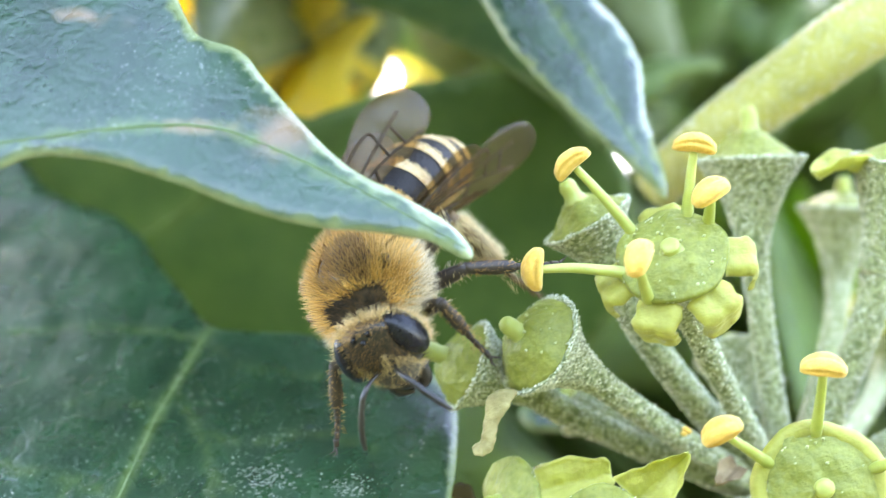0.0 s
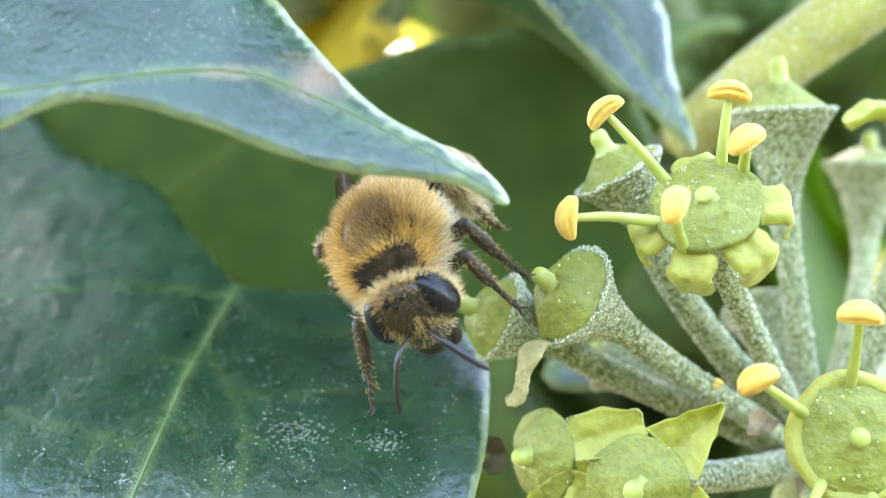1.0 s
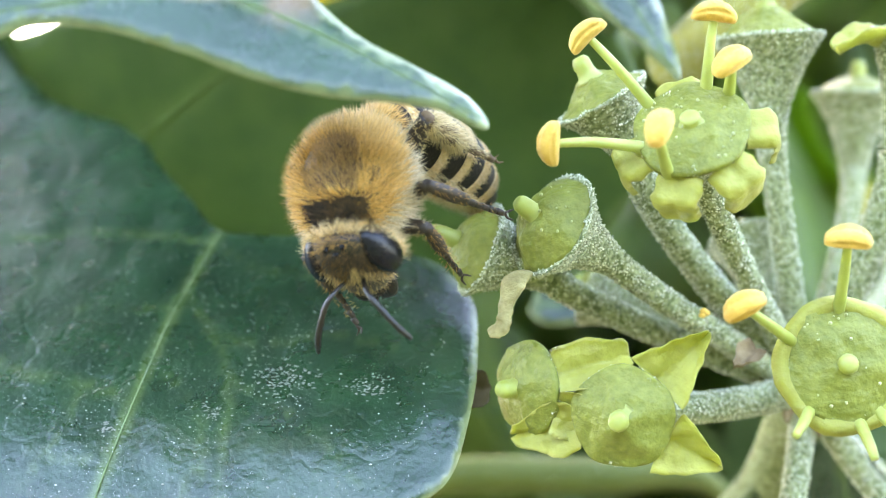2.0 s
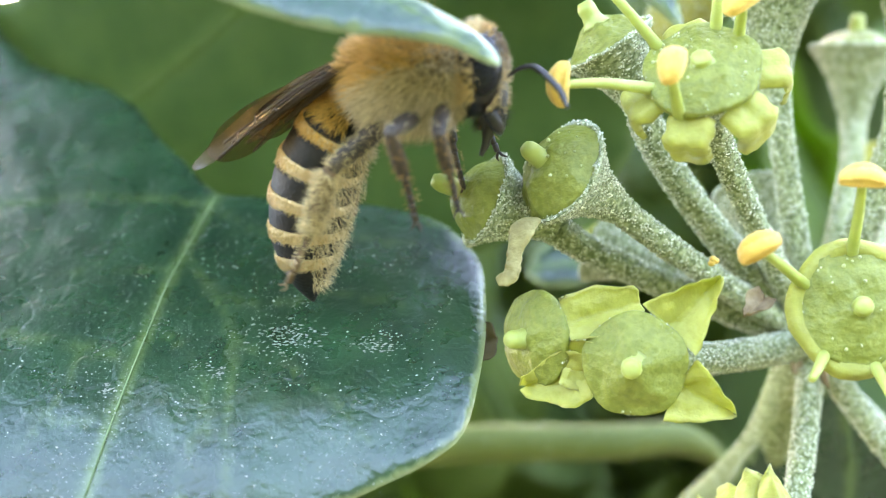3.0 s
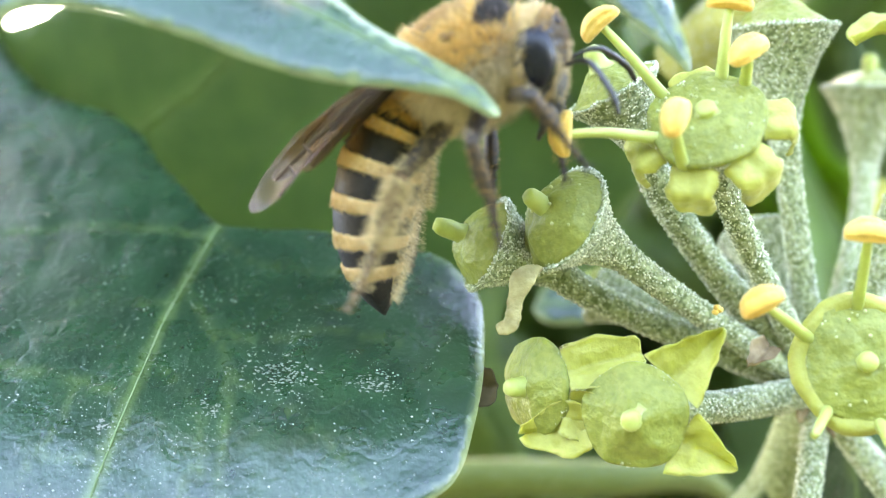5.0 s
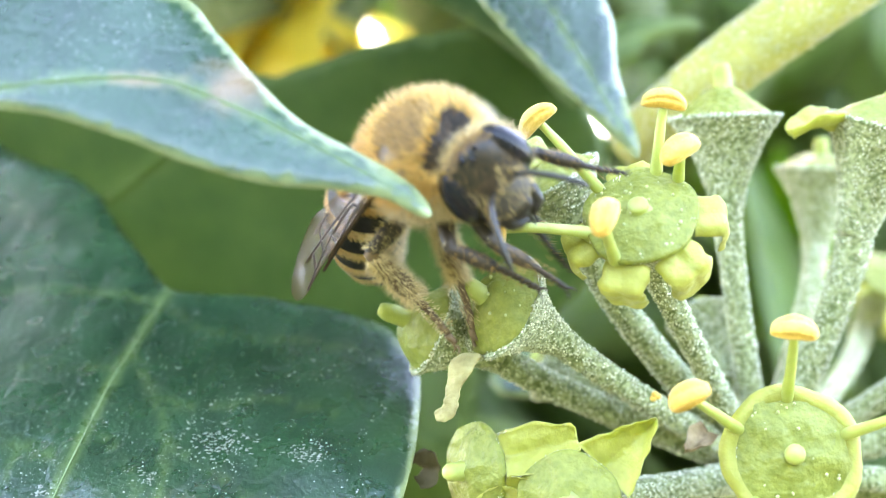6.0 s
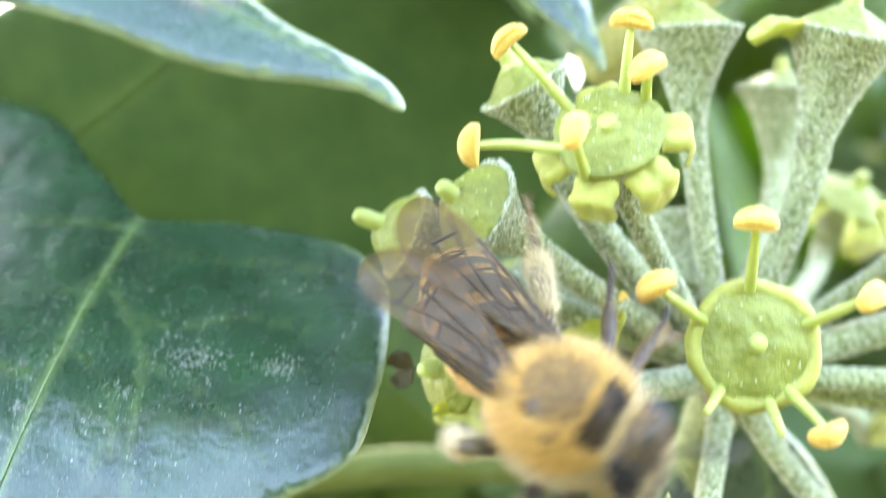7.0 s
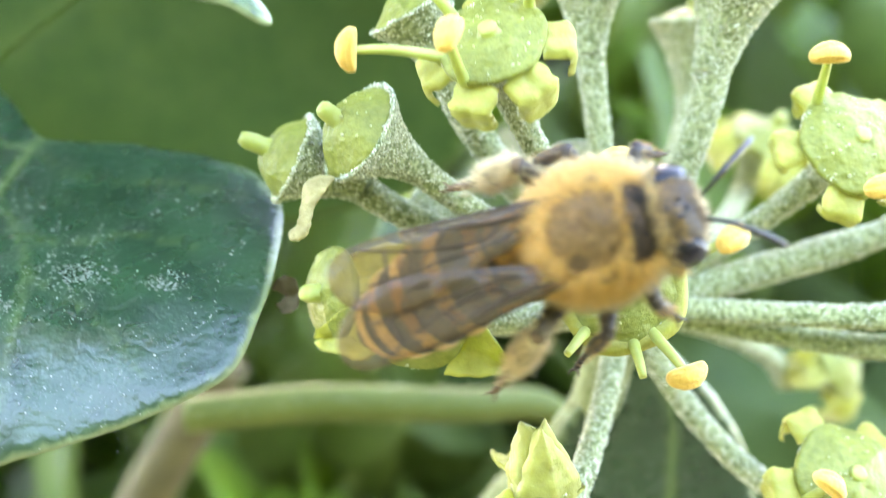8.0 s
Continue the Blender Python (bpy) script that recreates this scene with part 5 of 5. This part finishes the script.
# ---- what moves ----
# seconds, middle of the thorax, way of the head, way of the back, way of the tail
BEE_ROWS = [
    (0, (-6.11, 44.40, 2.36), (0.18, -0.50, -0.85), (-0.47, -0.80, 0.37), (0.28, 0.51, 0.81), (0.17, -0.57, -0.80)),
    (0.5, (-6.52, 44.40, 2.11), (0.49, -0.67, -0.56), (-0.65, -0.71, 0.28), (0.04, 0.61, 0.79), (0.26, -0.50, -0.83)),
    (1, (-6.41, 44.40, 1.92), (0.27, -0.50, -0.82), (-0.44, -0.82, 0.36), (0.31, 0.83, 0.47), (0.23, -0.51, -0.83)),
    (1.5, (-6.04, 44.40, 1.58), (0.46, -0.37, -0.81), (-0.34, -0.91, 0.22), (0.45, 0.78, 0.42), (0.38, -0.53, -0.75)),
    (2, (-7.03, 44.40, 1.60), (-0.04, -0.36, -0.93), (-0.36, -0.86, 0.35), (0.66, 0.75, 0.08), (-0.01, -0.40, -0.92)),
    (2.2, (-6.05, 44.40, 0.93), (0.81, -0.43, -0.41), (-0.05, -0.74, 0.67), (-0.62, 0.78, 0.10), (0.89, -0.40, -0.24)),
    (2.7, (-5.32, 44.40, 2.79), (0.90, -0.43, 0.00), (-0.13, -0.28, 0.95), (-0.65, 0.38, -0.65), (0.90, -0.43, 0.00)),
    (3.3, (-4.79, 44.40, 3.63), (0.93, -0.05, 0.36), (-0.36, -0.10, 0.93), (-0.59, 0.51, -0.63), (0.94, 0.26, -0.21)),
    (3.5, (-3.47, 44.40, 3.69), (0.98, -0.17, -0.07), (0.05, -0.10, 0.99), (-0.44, -0.56, -0.70), (0.84, 0.02, -0.53)),
    (4, (-5.12, 44.40, 3.92), (0.99, -0.07, 0.12), (-0.12, -0.09, 0.99), (-0.64, 0.54, -0.54), (0.98, 0.16, -0.08)),
    (4.2, (-5.21, 44.40, 2.75), (0.97, -0.25, 0.05), (-0.20, -0.64, 0.74), (-0.70, 0.68, -0.21), (0.62, -0.44, -0.65)),
    (4.7, (-4.05, 43.60, 4.49), (0.87, -0.49, 0.00), (-0.17, -0.31, 0.93), (-0.52, 0.21, -0.83), (0.87, -0.49, 0.00)),
    (5.3, (-2.55, 43.40, 5.43), (0.79, -0.21, 0.58), (-0.61, -0.38, 0.70), (-0.57, -0.06, -0.82), (0.94, 0.17, -0.30)),
    (5.5, (-2.17, 43.40, 5.57), (0.88, -0.17, 0.45), (-0.48, -0.18, 0.86), (-0.47, 0.71, -0.52), (0.93, -0.24, 0.27)),
    (5.8, (-3.10, 43.40, 6.81), (0.83, -0.54, 0.11), (-0.42, -0.49, 0.76), (-0.34, 0.75, -0.57), (0.51, -0.86, -0.08)),
    (6, (-2.46, 43.40, 5.32), (0.82, -0.55, -0.13), (-0.45, -0.77, 0.44), (-0.49, 0.75, -0.45), (0.51, -0.72, -0.47)),
    (6.2, (-1.36, 43.40, 4.86), (0.68, -0.71, -0.18), (-0.37, -0.55, 0.75), (-0.44, 0.89, -0.15), (0.76, -0.58, 0.30)),
    (6.4, (-2.30, 43.20, -0.09), (0.20, -0.44, -0.88), (-0.23, -0.89, 0.39), (0.03, 0.46, 0.89), (-0.13, -0.69, -0.72)),
    (6.5, (-0.77, 41.50, -2.83), (0.71, -0.34, -0.62), (0.17, -0.77, 0.62), (-0.09, 0.24, 0.97), (0.61, -0.46, -0.65)),
    (6.6, (-1.70, 41.30, -3.16), (0.49, -0.32, -0.81), (-0.00, -0.93, 0.37), (-0.20, 0.30, 0.93), (0.49, -0.32, -0.81)),
    (6.8, (-0.92, 41.20, -5.44), (0.31, -0.33, -0.89), (-0.01, -0.94, 0.34), (-0.04, 0.32, 0.95), (0.31, -0.33, -0.89)),
    (7, (2.81, 40.50, -6.74), (0.86, -0.34, -0.37), (-0.10, -0.84, 0.53), (-0.31, 0.46, 0.83), (0.85, -0.36, -0.38)),
    (7.2, (4.96, 40.30, -2.36), (0.95, -0.22, 0.22), (-0.25, -0.97, 0.09), (-0.83, 0.51, -0.23), (0.87, -0.45, 0.21)),
    (7.4, (5.55, 40.30, -3.08), (0.98, -0.15, 0.08), (-0.17, -0.97, 0.19), (-0.95, 0.12, -0.30), (0.98, -0.15, 0.08)),
    (7.5, (5.65, 40.30, -2.82), (0.98, -0.17, 0.07), (-0.18, -0.97, 0.14), (-0.85, 0.49, -0.17), (0.89, -0.42, 0.15)),
    (7.6, (5.37, 40.30, -2.34), (0.99, -0.15, 0.06), (-0.16, -0.97, 0.19), (-0.95, 0.12, -0.28), (0.99, -0.15, 0.06)),
    (8, (8.11, 40.30, -3.68), (0.96, -0.18, 0.19), (-0.20, -0.98, 0.07), (-0.90, 0.12, -0.42), (0.93, -0.22, 0.29)),
]
FEET = {"fore": (2.9, 2.2, -3.6), "mid": (0.6, 4.0, -3.9), "hind": (-2.9, 3.4, -4.2)}
FOOT_ROWS = {
    ('fore', 1): [(0, (2.62, 2.47, -3.38)), (0.5, (2.89, 0.81, -3.82)), (1, (2.63, 2.59, -3.15)), (1.5, (3.16, 2.13, -2.34)), (2, (2.16, 2.40, -3.72)), (2.2, (3.28, 1.91, -2.72)), (3.3, (1.16, 2.32, -3.43)), (3.5, (1.67, 2.64, -3.01)), (4, (2.29, 1.42, -3.90)), (4.2, (0.39, -1.31, -4.13)), (5.3, (2.54, 1.68, -4.31)), (5.5, (2.72, 2.55, -3.17)), (5.8, (1.43, 1.42, -4.90)), (6, (4.47, 2.25, -4.38)), (6.2, (3.36, 4.06, -3.09)), (6.5, (3.36, 2.79, -1.48)), (6.8, (2.23, 4.23, -3.32)), (7, (1.14, 5.10, -0.87)), (7.2, (2.45, 2.61, -4.03)), (7.5, (2.33, 3.15, -3.73)), (8, (2.27, 2.59, -3.92))],
    ('mid', 1): [(0, (-0.25, 5.58, -4.12)), (0.5, (1.66, 2.02, -4.45)), (1, (1.25, 3.05, -3.66)), (1.5, (1.63, 2.66, -2.92)), (2, (0.13, 4.04, -3.53)), (2.2, (2.29, 3.59, -2.34)), (3.3, (-0.87, 3.11, -4.58)), (3.5, (-0.62, 2.09, -4.46)), (4, (0.20, 2.15, -5.20)), (4.2, (-1.97, -0.85, -4.23)), (5.3, (-0.92, 1.34, -5.85)), (5.5, (-0.47, 2.64, -5.27)), (5.8, (-0.08, 0.06, -7.16)), (6, (2.30, -0.61, -6.53)), (6.2, (1.45, 1.45, -5.43)), (6.5, (0.74, 4.74, -0.25)), (6.8, (1.02, 5.25, -2.80)), (7, (-1.32, 5.83, -0.71)), (7.2, (-1.48, 2.87, -3.09)), (7.5, (-1.52, 3.34, -3.03)), (8, (-2.86, 2.91, -2.93))],
    ('hind', 1): [(0, (0.00, 4.01, -4.88)), (0.5, (-1.55, 1.70, -4.15)), (1, (-1.52, 2.50, -4.23)), (1.5, (-0.47, 3.05, -4.34)), (2, (-2.46, 3.12, -4.39)), (2.2, (-1.72, 3.86, -3.86)), (3.3, (-4.90, 2.90, -4.65)), (3.5, (-2.10, 1.63, -6.49)), (4, (-3.67, 1.26, -6.20)), (4.2, (-3.78, -0.22, -4.37)), (5.3, (-5.30, 0.12, -6.31)), (5.5, (-4.50, 1.83, -5.95)), (5.8, (-3.59, -2.50, -8.87)), (6, (0.42, -4.86, -6.88)), (6.2, (-0.95, -1.32, -6.35)), (6.5, (-5.11, 5.25, 1.41)), (6.8, (-6.75, 4.73, -1.23)), (7, (-5.28, 7.18, 0.37)), (7.2, (-3.34, 4.31, -3.49)), (7.5, (-4.81, 4.36, -3.32)), (8, (-4.84, 2.75, -3.08))],
    ('fore', -1): [(0, (4.14, -3.60, -2.45)), (0.5, (2.37, -4.73, -1.56)), (1, (4.06, -3.22, -2.19)), (1.5, (3.48, -3.80, -1.34)), (2, (4.19, -0.61, -2.22)), (2.2, (2.72, -2.50, -4.15)), (3.3, (0.54, -0.30, -4.17)), (3.5, (1.58, 0.02, -3.59)), (4, (1.91, -0.15, -4.18)), (4.2, (1.44, -3.38, -3.75)), (5.3, (2.45, -0.52, -4.21)), (5.5, (1.75, 0.05, -4.60)), (5.8, (1.64, -0.82, -4.17)), (6, (3.96, -2.09, -4.44)), (6.2, (3.00, -0.14, -5.07)), (6.5, (1.92, 0.01, -4.09)), (6.8, (2.18, -1.92, -3.93)), (7, (0.28, -1.19, -4.88)), (7.2, (1.91, -3.06, -3.67)), (7.5, (2.31, -2.81, -3.60)), (8, (1.85, -2.84, -3.43))],
    ('mid', -1): [(0, (-0.86, -2.13, -3.08)), (0.5, (-2.18, -1.84, -2.44)), (1, (-1.43, -1.70, -2.96)), (1.5, (-0.78, -1.66, -3.31)), (2, (-0.53, -2.03, -3.13)), (2.2, (0.01, -3.17, -4.41)), (3.3, (-0.87, -0.42, -4.60)), (3.5, (-0.70, -0.04, -5.17)), (4, (0.40, 0.12, -5.41)), (4.2, (-0.56, -2.93, -3.25)), (5.3, (-0.35, -0.86, -6.11)), (5.5, (0.41, 0.57, -6.12)), (5.8, (1.82, -1.23, -6.98)), (6, (2.90, -2.25, -4.39)), (6.2, (1.09, -2.08, -4.14)), (6.5, (-0.6, -1.6, -4.2)), (6.8, (-0.46, -3.52, -4.23)), (7, (-0.6, -2.2, -4.4)), (7.2, (0.77, -4.16, -4.60)), (7.5, (0.27, -3.38, -4.35)), (8, (-1.85, -3.81, -3.87))],
    ('hind', -1): [(0, (-2.93, -1.14, -2.83)), (0.5, (-3.56, -0.01, -2.43)), (1, (-3.46, -0.70, -2.65)), (1.5, (-2.69, -0.39, -3.33)), (2, (-2.76, -1.65, -2.91)), (2.2, (-3.85, -2.08, -2.75)), (3.3, (-6.26, 0.12, -6.58)), (3.5, (-1.89, 0.12, -6.67)), (4, (-1.38, 0.43, -6.15)), (4.2, (-4.50, -4.00, -4.46)), (5.3, (-5.51, -2.13, -7.63)), (5.5, (-4.66, -0.21, -8.34)), (5.8, (-1.88, -4.72, -9.76)), (6, (0.02, -4.42, -5.12)), (6.2, (-1.14, -2.76, -5.43)), (6.5, (-4.4, -0.6, -3.4)), (6.8, (-3.41, -2.50, -4.18)), (7, (-4.2, -1.0, -3.6)), (7.2, (-5.17, -3.64, -4.20)), (7.5, (-5.43, -4.02, -4.48)), (8, (-4.69, -4.13, -3.89))],
}


# seconds, outward swing of the left and of the right wings, slope to the sides, common sway, droop, how far they follow the tail
WING_ROWS = np.array([(0, 0.4, -0.15, 1.9, 0, 0.35, 0.92), (0.5, 0.15, 0.2, 2.0, 0, 0.15, 0.92), (1, 0, 0.1, 1.2, 0.4, 0.1, 0.92), (2, 0, 0.1, 1.0, 0.45, 0, 0.92), (2.2, 0, 0.1, 0.3, 0, 0, 0.35),
                      (2.7, 0, 0, 0.4, 0, 0, 0.35), (4.2, 0, 0, 0.4, 0, 0, 0.35), (5.3, 0, 0.1, 0.3, 0, 0, 0.5), (5.5, 0, 0.1, 0.3, 0, 0, 0.62), (5.8, 0, 0.1, 0.2, 0, 0, 0.85),
                      (6, 0, 0.1, 0.2, 0, 0, 0.85), (6.2, 0, 0.1, 0, 0, 0, 0.4), (6.4, 0.1, 0.05, 0, 0.1, 0, 0.92), (6.5, 0.05, 0.1, 0, 0.42, 0, 0.92), (6.6, 0, 0.1, 0, 0.45, 0, 0.92),
                      (6.8, 0, 0, 0, 0.42, 0, 0.92), (7, 0, 0.05, 0, 0.32, 0, 0.92), (7.2, 0, 0, 0, 0.05, 0, 0.55), (8, 0, 0, 0, 0, 0, 0.55)])


def frame_of(ahead, above):
    x = Vector(ahead).normalized()
    z = Vector(above)
    z = (z - x * z.dot(x)).normalized()
    return Matrix((x, z.cross(x), z)).transposed()


def leg_poses(which, side, foot):
    """Thigh and shin poses that put the foot at a place in the bee's own axes."""
    x, y, z = HIPS[which]
    hip = Vector((x, y * side, z))
    a, b = BONES[which]
    way = Vector(foot) - hip
    d = min(max(way.length, abs(a - b) * 1.05 + 0.2), (a + b) * 0.985)
    way.normalize()
    pole = Vector((0.15 if which != "hind" else -0.5, 0.75 * side, 0.85))
    pole = (pole - way * pole.dot(way)).normalized()
    c = (a * a + d * d - b * b) / (2 * a * d)
    bend = math.acos(max(-1, min(1, c)))
    thigh = way * math.cos(bend) + pole * math.sin(bend)
    knee = hip + thigh * a
    shin = (hip + way * d - knee).normalized()
    hinge = thigh.cross(shin).normalized()
    up = hinge.cross(thigh)
    one = Matrix((thigh, up.cross(thigh), up)).transposed()
    local = one.inverted() @ shin
    two = Vector((1, 0, 0)).rotation_difference(local).to_matrix()
    return Matrix.Translation(hip * MM) @ one.to_4x4(), Matrix.Translation((a * MM, 0, 0)) @ two.to_4x4()


def motions():
    root, tail, heads, folds = [], [], [], []
    for t, place, ahead, above, behind, *face in BEE_ROWS:
        turn = frame_of(ahead, above)
        root.append((t, W @ Matrix.Translation(mm(*place)) @ turn.to_4x4()))
        local = (turn.inverted() @ Vector(behind)).normalized()
        tail.append((t, Matrix.Translation(Vector((-2.2, 0, -0.3)) * MM) @ Vector((-1, 0, 0)).rotation_difference(local).to_matrix().to_4x4()))
        follow = float(np.interp(t, WING_ROWS[:, 0], WING_ROWS[:, 6]))
        folds.append((t, Quaternion().slerp(Vector((-1, 0, 0)).rotation_difference(local), follow).to_matrix().to_4x4()))
        gaze = (turn.inverted() @ Vector(face[0])).normalized() if face else Vector((1, 0, 0))
        heads.append((t, Matrix.Translation(Vector((1.6, 0, -0.2)) * MM) @ Vector((1, 0, 0)).rotation_difference(gaze).to_matrix().to_4x4()))
    walk(bee, root)
    swing = lambda rows: [(t, Matrix.Translation(mm(x, 0, z))) for t, x, z in rows]  # noqa: E731
    walk(PULLED, swing([(0.0, 0, 0), (6.2, 0, 0), (6.5, -0.35, -0.18), (6.6, -0.12, -0.06), (6.8, 0.05, -0.15), (7.0, 0.06, -0.64), (7.2, 0.34, -0.53), (7.6, 0.26, -0.58), (8.0, 0.12, -0.12)]))
    walk(LANDING, swing([(0.0, 0, 0), (7.0, 0, 0), (7.2, 0.25, 0.55), (7.4, -0.25, 0.3), (7.5, -0.65, 0.4), (7.6, -0.7, 0.2), (8.0, -0.45, -0.57)]))
    nod = [(0.0, -0.4, 0.12), (0.5, -0.32, 0.02), (1.0, -0.3, 0.03), (1.5, -0.25, -0.25), (2.0, -0.1, -0.35), (2.2, -0.1, -0.4), (3.3, 0.0, -0.6), (3.5, 0.0, -0.65), (4.0, -0.05, -0.55), (4.2, -0.05, -0.35), (5.5, -0.25, -0.25), (6.0, -0.45, 0.15), (6.5, -0.5, 0.05), (7.0, -0.65, -0.35), (7.5, -0.45, -0.12), (8.0, -0.55, -0.1)]
    for ob in (WALKED, GRAINS):
        base = BASE[ob.name]
        walk(ob, [(t, W @ Matrix.Translation(mm(base[0] + x, base[1], base[2] + z))) for t, x, z in nod])
    walk(TAIL, tail)
    walk(HEAD, heads)
    for (side, hind), wing in WINGS.items():
        rest = Matrix.Translation(wing.location)
        rows = []
        for t, m in folds:
            left, right, roof, sway, droop = (float(np.interp(t, WING_ROWS[:, 0], WING_ROWS[:, k])) for k in range(1, 6))
            splay = left if side > 0 else right
            rows.append((t, rest @ m @ Matrix.Rotation(sway - splay * side, 4, "Z") @ Matrix.Rotation(-droop * (1.0 if side > 0 else -0.15), 4, "Y") @ Matrix.Rotation(-roof * side, 4, "X")))
        walk(wing, rows)
    for (which, side), (leg, lower) in LEGS.items():
        x, y, z = FEET[which]
        rows = FOOT_ROWS.get((which, side)) or [(0.0, (x, y * side, z)), (8.0, (x, y * side, z))]
        poses = [(t, leg_poses(which, side, foot)) for t, foot in rows]
        walk(leg, [(t, p[0]) for t, p in poses])
        walk(lower, [(t, p[1]) for t, p in poses])


motions()
